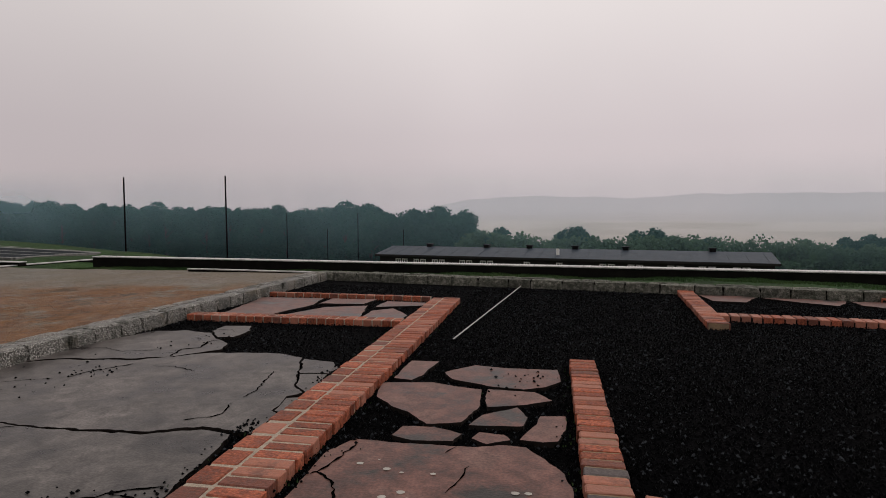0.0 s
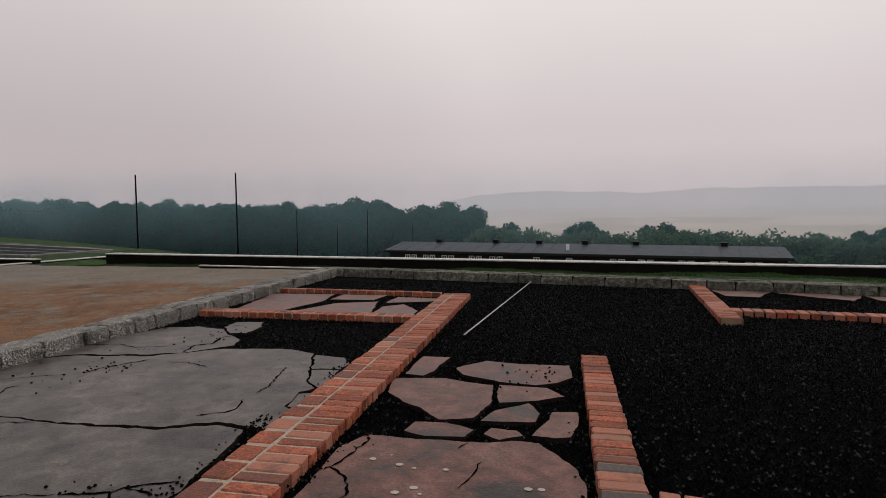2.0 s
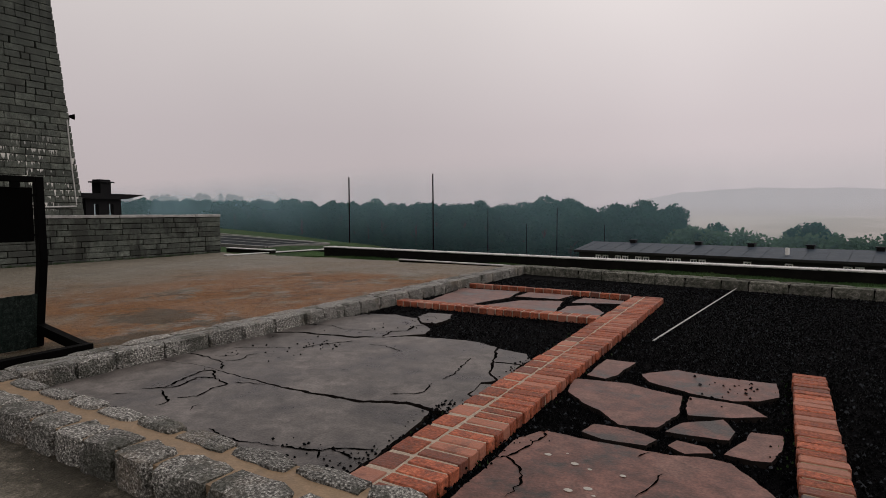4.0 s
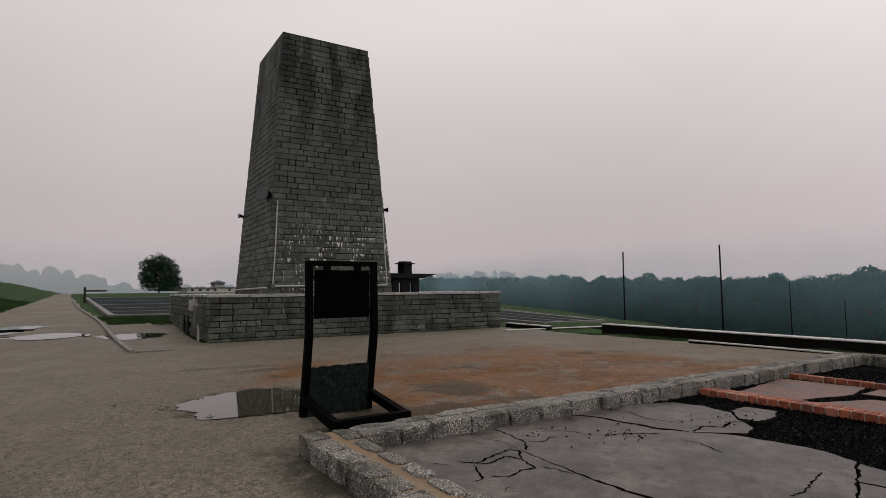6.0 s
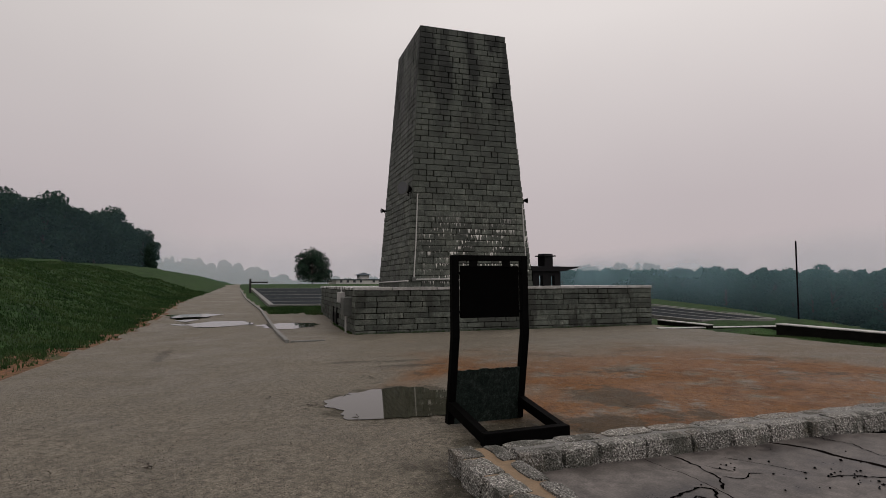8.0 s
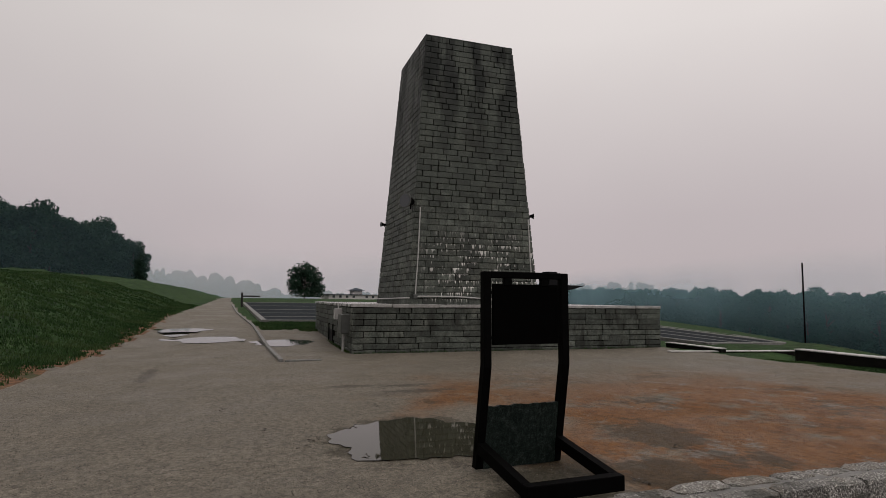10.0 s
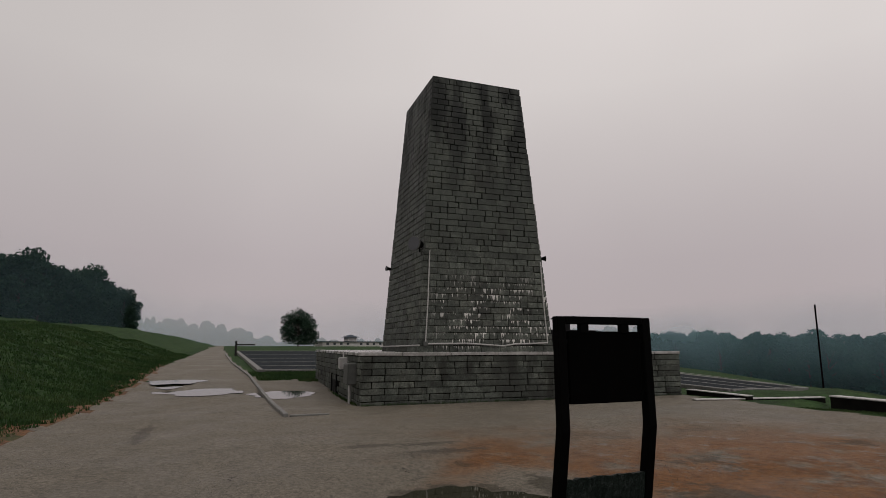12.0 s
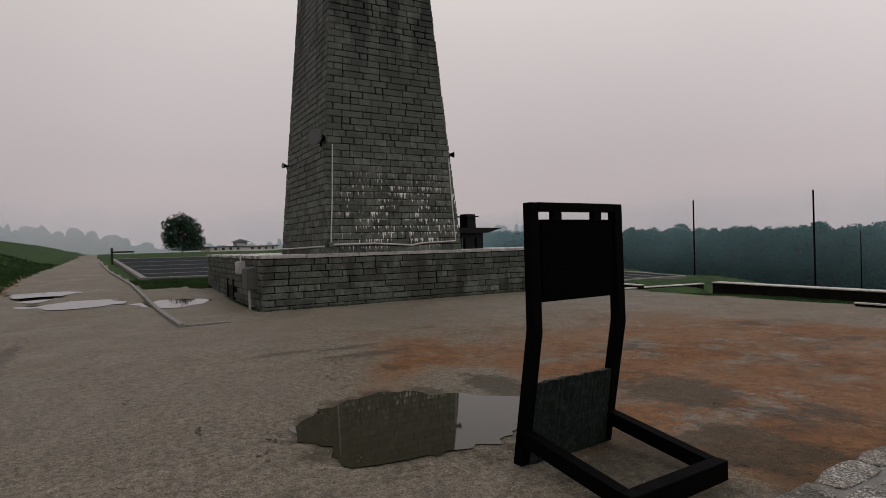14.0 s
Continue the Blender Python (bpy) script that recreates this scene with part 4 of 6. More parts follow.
# ---- brick wall stumps ----
def brick_wall(name, start, end, rows, pitch, z1, seed, label, grey=0.0, long_left=False, mortar=None, sooted=()):
    """A wall stump cut off level: rows are the brick lengths across it; bricks lie side by side along it. start-end is its left edge."""
    rng = random.Random(seed)
    a, b = Vector((*start, 0)), Vector((*end, 0))
    run = (b - a).length
    m = Matrix.Translation(a) @ Matrix.Rotation(math.atan2(b.y - a.y, b.x - a.x) - math.pi / 2, 4, "Z")  # local y along, x to the right
    wall = tagged(new(name), label, "brick wall", kind="structure")
    width = sum(rows)
    deep = 0.005 if mortar else 0.022
    part("mortar", box(0.022, width - 0.022, 0.006, run - 0.006, -0.25, z1 - deep), mortar or JOINT, wall, "pale lime mortar" if mortar else "dark weathered joints").matrix_basis = m
    x = 0.0
    for row in rows:
        variants = []
        for _ in range(8):
            bm = rough_block(row - 0.018, pitch - 0.019, 0.09, 0.003, rng, 0.075)
            variants.append((mesh_of(bm, "brick", BRICK), None))
        greys = [mesh_of(rough_block(row - 0.018, pitch - 0.019, 0.09, 0.003, rng, 0.075), "brick", BRICK_GREY) for _ in range(2)]
        n = max(1, round(run / pitch / (2 if long_left and row == rows[0] else 1)))
        for i in range(n):
            me = rng.choice(greys) if rng.random() < grey or i in sooted else rng.choice(variants)[0]
            piece("brick", me, wall, m @ Matrix.Translation((x + row / 2 + rng.uniform(-0.006, 0.006), (i + 0.5) * run / n, z1 - 0.09 + rng.uniform(-0.001, 0.004))) @ Matrix.Rotation(rng.uniform(-0.016, 0.016), 4, "Z") @ Matrix.Diagonal((1, run / n / pitch, 1, 1)))
        x += row
    return wall


LONG = "level stump of a red brick wall two bricks thick"
brick_wall("brick_wall_long", (-1.64, 1.93), (-1.75, 9.12), (0.18, 0.29), 0.114, 0.0, 1, LONG, 0.0, True, MORTAR)
brick_wall("brick_wall_short", (0.35, 1.93), (0.35, 5.31), (0.25,), 0.102, 0.0, 2, "level stump of a red and grey brick wall", 0.0, False, KERB_SAND, (6, 9))
brick_wall("brick_wall_cross", (-1.72, 6.90), (-4.78, 6.86), (0.13, 0.13), 0.125, 0.0, 3, "thin stump of a red brick cross wall", 0.0, False, MORTAR)
brick_wall("brick_wall_far", (-1.8, 9.12), (-4.78, 9.22), (0.13,), 0.17, 0.0, 4, "thin stump of a red brick partition", mortar=MORTAR)
brick_wall("brick_wall_stub", (0.96, 2.50), (0.62, 2.54), (0.25,), 0.13, -0.045, 5, "low stump of a red brick wall in gravel")
brick_wall("brick_wall_east", (2.12, 7.48), (2.47, 11.25), (0.28,), 0.105, 0.0, 6, "level stump of a red brick wall", mortar=KERB_SAND)
brick_wall("brick_wall_east_cross", (4.9, 7.80), (2.44, 8.08), (0.27,), 0.13, 0.0, 7, "level stump of a red brick cross wall")
brick_wall("brick_wall_end", (4.86, 7.55), (7.5, 7.2), (0.27,), 0.13, 0.0, 8, "level stump of a red brick cross wall")
brick_wall("brick_wall_far_stub", (5.45, 10.2), (5.55, 10.5), (0.9,), 0.13, 0.0, 9, "level stump of a red brick wall beside the far setts")


# ---- terrace edge north of the ruin ----
def ledge(name, start, end, width, z1, drop, mat, label, category="kerb"):
    a, b = Vector((*start, 0)), Vector((*end, 0))
    run = (b - a).length
    m = Matrix.Translation((a.x, a.y, z1)) @ Matrix.Rotation(math.atan2(b.y - a.y, b.x - a.x), 4, "Z")
    thing = empty_thing(name, m, label, category, kind="structure")
    k = max(1, round(run / 3.0))
    for i in range(k):
        part("coping", box(i * run / k + 0.004, (i + 1) * run / k - 0.004, 0, width, -0.035, 0, 0.008), mat, thing)
    # near-black face: the shade under the coping is in its colour
    part("face", box(0.01, run - 0.01, 0.03, width - 0.02, -drop, -0.035), JOINT, thing, "wall face blackened as shade under the coping")
    return thing


ledge("terrace_wall", (-14.1, 15.4), (13, 13.2), 0.4, 0.115, 0.9, PALE, "low terrace wall with pale wet concrete coping", "terrace wall")


# ---- slim steel poles of the former fence ----
def pole(x, y, top, foot, lean=0.0):
    thing = empty_thing("fence_pole", pose(x, y, foot, 0, lean, 0), "slim dark steel pole standing on the terrace", "pole", "poles along the terraces")
    part("shaft", add_tube(bmesh.new(), [(0, 0, -0.1), (0, 0, (top - foot) * 0.5), (0, 0, top - foot)], 0.046, 8, 0.04), STEEL, thing)
    part("base_plate", box(-0.12, 0.12, -0.12, 0.12, -0.02, 0.03, 0.005), STEEL, thing)


for px, py, top, lean in ((-23.62, 28.2, 3.6, 0.1), (-17.4, 28.4, 3.6, -0.3), (-24.45, 50, 1.7, 0), (-24.9, 61, 0.0, 0), (-17.4, 50, 1.7, 0), (-16.5, 63, -0.1, 0)):
    pole(px, py, top, ground_z(px, py), lean)


# ---- the long barrack on the lower terrace ----
def build_barrack():
    X0, X1, Y0, Y1 = -19.5, 18.7, -4.5, 4.5
    eave, ridge, foot = -2.65, -1.95, -6.6
    thing = empty_thing("barrack", pose(1.5, 59.5, 0, 0, 0, -10), "long low black timber barrack with a wet grey roof", "barrack")
    part("wall", box(X0 + 0.4, X1 - 0.4, Y0 + 0.4, Y1 - 0.4, foot, eave - 0.02), TIMBER, thing, "black tarred board walls")
    bm = bmesh.new()
    ym = (Y0 + Y1) / 2
    outline = [(Y0, eave - 0.1), (Y0, eave), (ym, ridge), (Y1, eave), (Y1, eave - 0.1), (ym, ridge - 0.15)]
    a = [bm.verts.new((X0, y, z)) for y, z in outline]
    b = [bm.verts.new((X1, y, z)) for y, z in outline]
    for i in range(6):
        bm.faces.new((a[i], b[i], b[(i + 1) % 6], a[(i + 1) % 6]))
    bm.faces.new((a[0], a[1], a[2], a[5]))
    bm.faces.new((a[5], a[2], a[3], a[4]))
    bm.faces.new((b[0], b[5], b[2], b[1]))
    bm.faces.new((b[5], b[4], b[3], b[2]))
    bmesh.ops.recalc_face_normals(bm, faces=bm.faces)
    roof = part("roof", bm, ROOF, thing, "wet dark grey felt roof")
    for k in range(25):
        x = X0 + 0.7 + k * 1.53
        bm = bmesh.new()
        seam = [bm.verts.new(p) for p in ((x, Y0, eave + 0.012), (x + 0.05, Y0, eave + 0.012), (x + 0.05, ym, ridge + 0.012), (x, ym, ridge + 0.012))]
        top = [bm.verts.new(v.co + Vector((0, 0, 0.025))) for v in seam]
        bm.faces.new(top)
        for i in range(4):
            bm.faces.new((seam[i], seam[(i + 1) % 4], top[(i + 1) % 4], top[i]))
        part("felt_seam", bm, ROOF, roof)
    part("fascia", box(X0, X1, Y0 - 0.03, Y0 - 0.004, eave - 0.22, eave + 0.01), TIMBER, thing, "dark eaves board")
    for x in (-14.9, -8.3, -3.6, 1.1, 6.0, 13.8):
        bm = box(x - 0.28, x + 0.28, ym - 0.3, ym + 0.3, ridge - 0.2, ridge + 0.22, 0.02)
        add_box(bm, x - 0.36, x + 0.36, ym - 0.38, ym + 0.38, ridge + 0.22, ridge + 0.32, 0.02)
        part("ridge_vent", bm, BLACK_IRON, roof)
    part("chimney_pipe", add_tube(bmesh.new(), [(-0.2, Y0 + 1.6, eave), (-0.2, Y0 + 1.6, ridge + 0.15)], 0.16, 12), WHITE, roof, "pale metal flue pipe")
    single = (-3.0, 0.15)
    pairs = (-16.9, -14.8, -12.7, -9.7, -7.5, 4.2, 6.7, 10.1, 12.7, 15.4)
    for x in single + pairs + tuple(p + 0.76 for p in pairs):
        bm = bmesh.new()
        for x0, x1, z0, z1 in ((-0.3, -0.22, -0.9, 0), (0.22, 0.3, -0.9, 0), (-0.3, 0.3, -0.1, 0), (-0.3, 0.3, -0.9, -0.82), (-0.03, 0.03, -0.9, 0)):
            add_box(bm, x + x0, x + x1, Y0 + 0.33, Y0 + 0.43, eave - 0.42 + z0, eave - 0.42 + z1)
        w = part("window", bm, WHITE, thing, "white-framed small window")
        part("pane", box(x - 0.24, x + 0.24, Y0 + 0.385, Y0 + 0.395, eave - 1.28, eave - 0.5), GLASS, w)


build_barrack()


# ---- trees ----
def tree_mesh(seed, height, spread, leaves, leaf, trunk_part=0.25, flat=0.85):
    """Trunk with limbs and a crown of loose leaf clumps."""
    rng = random.Random(seed)
    bm = bmesh.new()
    fork = height * (trunk_part + 0.1)
    add_tube(bm, [(0, 0, -0.4), (rng.uniform(-.1, .1), rng.uniform(-.1, .1), fork * 0.6), (rng.uniform(-.2, .2), rng.uniform(-.2, .2), height * 0.75)], height * 0.028, 7, height * 0.008)
    blobs = []
    for k in range(13):
        a = 2.4 * k + rng.uniform(-0.5, 0.5)
        z = trunk_part + (1 - trunk_part) * (k + 0.7) / 13.5
        reach = spread * math.sin(math.pi * min(1, 0.18 + 0.74 * (z - trunk_part) / (1 - trunk_part))) * rng.uniform(0.45, 0.8)
        tip = Vector((math.cos(a) * reach, math.sin(a) * reach, z * height * 0.95))
        add_tube(bm, [(0, 0, z * height * 0.62), tuple(tip * 0.5 + Vector((0, 0, z * height * 0.33))), tuple(tip)], height * 0.009, 5, height * 0.003)
        blobs.append((tip, spread * rng.uniform(0.32, 0.5)))
    trunk = mesh_of(bm, "trunk", BARK)
    v, f = [], []
    for i in range(leaves):
        c, r = rng.choice(blobs)
        d = Vector((rng.gauss(0, 1), rng.gauss(0, 1), rng.gauss(0, 1))).normalized()
        p = c + Vector((d.x, d.y, d.z * flat)) * r * (rng.random() ** 0.35) * rng.uniform(0.85, 1.12)
        p.z = max(p.z, height * trunk_part * 0.8)
        q = Euler((rng.uniform(-1.2, 1.2), rng.uniform(-1.2, 1.2), rng.uniform(0, 6.28))).to_matrix()
        s = leaf * rng.uniform(0.6, 1.4)
        base = len(v)
        for x, y, z in ((-1, -0.1, 0), (-0.2, -0.7, 0.15), (1, 0, 0), (0.1, 0.75, -0.15)):
            v.append(tuple(p + q @ Vector((x, y, z)) * s))
        f.append((base, base + 1, base + 2, base + 3))
    crown = bpy.data.meshes.new("crown")
    crown.from_pydata(v, [], f)
    return trunk, crown


def make_tree(name, m, meshes, mat, label, group):
    thing = empty_thing(name, m, label, "tree", group)
    if not meshes[1].materials:
        meshes[1].materials.append(mat)
    for n, me in zip(("trunk", "crown"), meshes):
        ob = new(n, me)
        ob.parent = thing
    return thing


FAR_KINDS = [tree_mesh(40 + k, 11.5, 4.2, 8000, 0.25, 0.04) for k in range(4)]
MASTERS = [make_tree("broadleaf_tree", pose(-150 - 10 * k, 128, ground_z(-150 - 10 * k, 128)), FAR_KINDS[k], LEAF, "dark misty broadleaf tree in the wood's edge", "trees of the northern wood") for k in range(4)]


def plant(master, x, y, scale, turn, sink=0.15):
    t = copy_thing(master, pose(x, y, ground_z(x, y) - sink, 0, 0, turn))
    t.scale = (scale, scale, scale)
    return t


rng = random.Random(77)
for row, (y, step, size) in enumerate(((104, 5.0, 0.88), (110, 5.2, 1.0), (118, 6.5, 1.08))):
    x = -205.0 + row * 2
    while x < -17.0 + row * 1.5:
        plant(rng.choice(MASTERS), x + rng.uniform(-1.2, 1.2), y + rng.uniform(-2, 2) + max(0, -x - 110) * 0.15, size * rng.uniform(0.93, 1.06) * (0.88 + 0.26 * smooth(-110, -40, x)), rng.uniform(0, 360))
        x += step * rng.uniform(0.62, 0.98)

BUSH_KINDS = [tree_mesh(60 + k, 4.2, 2.6, 2600, 0.16, 0.04) for k in range(3)]
BUSHES = [make_tree("shrub", pose(-6 + 4 * k, 97, ground_z(0, 97)), BUSH_KINDS[k], LEAF_HEDGE, "dark misty shrub in the hedge behind the barrack", "hedge shrubs") for k in range(3)]
x = -13.0
while x < 75:
    plant(rng.choice(BUSHES), x, 96 + rng.uniform(-2.5, 2.5), rng.uniform(1.7, 2.05) * (1.0 - 0.003 * x), rng.uniform(0, 360))
    x += rng.uniform(1.6, 2.6)
for x, s in ((-9.5, 0.85), (2.4, 0.85), (5.0, 0.88), (15.2, 0.8), (18.0, 0.84), (25.0, 0.72), (46, 0.74), (49.5, 0.78), (53.5, 0.72)):
    plant(rng.choice(MASTERS), x, 99, s, rng.uniform(0, 360))

# the wood on the southern bank, and single trees west of the yard
NEAR_KINDS = [tree_mesh(80 + k, 9.0, 3.4, 6500, 0.19, 0.03) for k in range(3)]
NEARS = [make_tree("oak_tree", pose(-103 - 9 * k, -41, ground_z(-103 - 9 * k, -41)), NEAR_KINDS[k], LEAF_NEAR, "dark green broadleaf tree on the grassy bank", "trees on the bank") for k in range(3)]
for k in range(30):
    f = k / 29
    x = -98 + 40 * f * f + rng.uniform(-2.5, 2.5)
    y = -13.5 - 22 * f + rng.uniform(-1.5, 1.5)
    plant(rng.choice(NEARS), x, y, (0.72 if k < 2 else 0.58 + 0.32 * smooth(0.02, 0.35, f)) * rng.uniform(0.88, 1.1), rng.uniform(0, 360))
for k in range(18):
    f = k / 17
    plant(rng.choice(NEARS), -106 + 40 * f + rng.uniform(-2.5, 2.5), -20.5 - 22 * f + rng.uniform(-1.5, 1.5), rng.uniform(0.75, 0.92), rng.uniform(0, 360))
ROUND = tree_mesh(97, 8.6, 5.2, 7500, 0.22, 0.12, 0.8)
make_tree("round_tree", pose(-150, 16.2, ground_z(-150, 16.2) - 0.2), ROUND, LEAF_NEAR, "single round dark broadleaf tree standing alone", "")



# ---- far misty country ----
def far_ridge(name, mat, radius, a0, a1, low, heights, seed, rough, label, crowns=0.0):
    """A far ridge as a standing strip; angles from north, clockwise, in degrees."""
    bm = bmesh.new()
    rows = []
    pick = random.Random(seed)
    tops = [(pick.uniform(a0, a1), pick.uniform(0.22, 0.6), crowns * pick.uniform(0.2, 1.0) ** 1.6) for _ in range(int((a1 - a0) * 4))] if crowns else []
    n = 420 if not crowns else 900
    for i in range(n + 1):
        a = a0 + (a1 - a0) * i / n
        h = interp(a, heights) + rough * (noise.noise((a * 0.35, seed, 0)) + 0.5 * noise.noise((a * 1.6, seed, 3)))
        for ca, cw, ch in tops:
            if abs(a - ca) < cw:
                h = max(h, interp(ca, heights) + ch * math.sqrt(1 - ((a - ca) / cw) ** 2) + 0.16 * crowns * noise.noise((a * 9, seed, 2)) + 0.1 * crowns * noise.noise((a * 26, seed, 1)))
        x, y = radius * math.sin(radians(a)), radius * math.cos(radians(a))
        rows.append([bm.verts.new((x, y, low)), bm.verts.new((x, y, (low + h) / 2)), bm.verts.new((x, y, h))])
    for p, q in zip(rows, rows[1:]):
        for k in (0, 1):
            bm.faces.new((p[k], q[k], q[k + 1], p[k + 1]))
    tagged(new(name, mesh_of(bm, name, mat)), label, "backdrop", kind="structure")


def mist_material(name, thin, thick, z0, z1, z2, side=None, ends=()):
    """Haze for a thin sheet, bluish by its colour: scatters the sky's light and lets the rest through; thickest at the
    height z1, gone at z2. side: x at which it thickens, from and to.
    """
    m = bpy.data.materials.new(name)
    m.use_nodes = True
    n, l = m.node_tree.nodes, m.node_tree.links
    n.remove(n["Principled BSDF"])
    geo = n.new("ShaderNodeNewGeometry")
    xyz = n.new("ShaderNodeSeparateXYZ")
    l.new(geo.outputs["Position"], xyz.inputs[0])
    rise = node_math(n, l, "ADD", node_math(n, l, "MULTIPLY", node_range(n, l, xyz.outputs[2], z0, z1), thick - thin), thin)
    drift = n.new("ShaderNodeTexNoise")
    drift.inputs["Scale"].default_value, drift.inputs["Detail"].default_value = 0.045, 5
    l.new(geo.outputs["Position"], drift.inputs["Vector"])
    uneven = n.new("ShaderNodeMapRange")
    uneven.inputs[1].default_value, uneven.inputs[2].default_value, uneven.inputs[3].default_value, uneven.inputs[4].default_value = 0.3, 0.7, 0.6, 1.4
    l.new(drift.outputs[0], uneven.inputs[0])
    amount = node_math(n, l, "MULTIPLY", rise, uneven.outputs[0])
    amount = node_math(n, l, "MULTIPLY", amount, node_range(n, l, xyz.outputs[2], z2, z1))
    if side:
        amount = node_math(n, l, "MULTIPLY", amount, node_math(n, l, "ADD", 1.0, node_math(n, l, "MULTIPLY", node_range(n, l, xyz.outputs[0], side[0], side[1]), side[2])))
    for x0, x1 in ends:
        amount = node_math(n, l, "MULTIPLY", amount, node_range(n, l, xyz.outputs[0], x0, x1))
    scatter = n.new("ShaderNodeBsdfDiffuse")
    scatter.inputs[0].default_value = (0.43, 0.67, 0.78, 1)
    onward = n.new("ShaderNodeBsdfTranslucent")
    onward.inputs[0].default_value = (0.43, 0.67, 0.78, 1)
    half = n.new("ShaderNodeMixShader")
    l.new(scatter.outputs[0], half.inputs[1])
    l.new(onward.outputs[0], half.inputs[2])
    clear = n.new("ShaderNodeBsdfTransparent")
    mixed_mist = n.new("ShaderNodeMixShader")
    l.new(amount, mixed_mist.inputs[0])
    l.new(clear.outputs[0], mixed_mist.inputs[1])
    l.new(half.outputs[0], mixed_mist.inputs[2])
    l.new(mixed_mist.outputs[0], n["Material Output"].inputs[0])
    return m


def mist_bank(name, start, end, low, top, bulge, mat, label):
    """An added see-through sheet that stands in for mist before a wood, bowed in plan, far beyond the yard."""
    bm = bmesh.new()
    a, b = Vector(start), Vector(end)
    across = Vector((-(b - a).y, (b - a).x)).normalized()
    rows = []
    for i in range(41):
        f = i / 40
        p = a.lerp(b, f) + across * bulge * math.sin(math.pi * f)
        rows.append((bm.verts.new((p.x, p.y, low)), bm.verts.new((p.x, p.y, top))))
    for p, q in zip(rows, rows[1:]):
        bm.faces.new((p[0], q[0], q[1], p[1]))
    tagged(new(name, mesh_of(bm, name, mat)), label, "mist", kind="structure")


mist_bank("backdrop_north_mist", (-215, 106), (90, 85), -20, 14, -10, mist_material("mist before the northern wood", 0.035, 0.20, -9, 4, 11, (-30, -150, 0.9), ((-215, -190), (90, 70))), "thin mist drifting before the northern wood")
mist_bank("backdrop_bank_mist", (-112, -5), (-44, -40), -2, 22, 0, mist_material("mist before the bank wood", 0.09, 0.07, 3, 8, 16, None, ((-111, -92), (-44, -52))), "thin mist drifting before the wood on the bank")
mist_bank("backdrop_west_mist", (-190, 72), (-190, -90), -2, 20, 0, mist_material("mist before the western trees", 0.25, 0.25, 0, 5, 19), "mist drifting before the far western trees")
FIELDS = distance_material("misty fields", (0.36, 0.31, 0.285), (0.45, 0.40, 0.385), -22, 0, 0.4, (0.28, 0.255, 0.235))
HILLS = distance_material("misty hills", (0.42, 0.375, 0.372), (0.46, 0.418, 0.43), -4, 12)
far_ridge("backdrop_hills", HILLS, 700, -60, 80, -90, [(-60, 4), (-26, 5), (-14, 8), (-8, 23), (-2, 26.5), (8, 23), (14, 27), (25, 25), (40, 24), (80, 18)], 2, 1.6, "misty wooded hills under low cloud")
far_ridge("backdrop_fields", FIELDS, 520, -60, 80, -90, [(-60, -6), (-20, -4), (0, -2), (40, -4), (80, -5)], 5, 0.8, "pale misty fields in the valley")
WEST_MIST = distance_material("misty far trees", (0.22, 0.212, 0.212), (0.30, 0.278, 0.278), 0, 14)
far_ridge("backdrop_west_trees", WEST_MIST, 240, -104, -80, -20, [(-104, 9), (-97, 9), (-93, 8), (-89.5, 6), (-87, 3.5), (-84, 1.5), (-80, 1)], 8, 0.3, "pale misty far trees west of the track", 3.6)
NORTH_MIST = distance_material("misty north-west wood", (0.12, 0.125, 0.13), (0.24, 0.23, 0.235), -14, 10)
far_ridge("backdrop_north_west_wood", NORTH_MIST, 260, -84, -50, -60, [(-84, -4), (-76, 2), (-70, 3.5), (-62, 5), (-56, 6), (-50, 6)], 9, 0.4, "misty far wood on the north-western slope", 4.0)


# ---- broken floor slabs in the ruin ----
def roughened(outline, rough, step, seed):
    """The outline with its sides broken into short uneven steps."""
    out = []
    k = len(outline)
    for i in range(k):
        a, b = Vector(outline[i]), Vector(outline[(i + 1) % k])
        n = max(1, round((b - a).length / step))
        for j in range(n):
            p = a + (b - a) * j / n
            w = rough * (noise.noise((p.x * 5, p.y * 5, seed)) + 0.7 * noise.noise((p.x * 17, p.y * 17, seed + 3)))
            v = rough * (noise.noise((p.x * 5, p.y * 5, seed + 9)) + 0.7 * noise.noise((p.x * 17, p.y * 17, seed + 6)))
            out.append((p.x + w, p.y + v))
    return out


def slab(parent, outline, mat, seed, top=-0.052, rough=0.028, step=0.05):
    bm = add_prism(bmesh.new(), roughened(outline, rough, step, seed), -0.2, top)
    me = mesh_of(bm, "slab_piece", mat, SLAB_EDGE_SHADE)
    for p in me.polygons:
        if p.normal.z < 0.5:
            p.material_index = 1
    ob = new("slab_piece", me)
    ob.parent = parent
    return ob


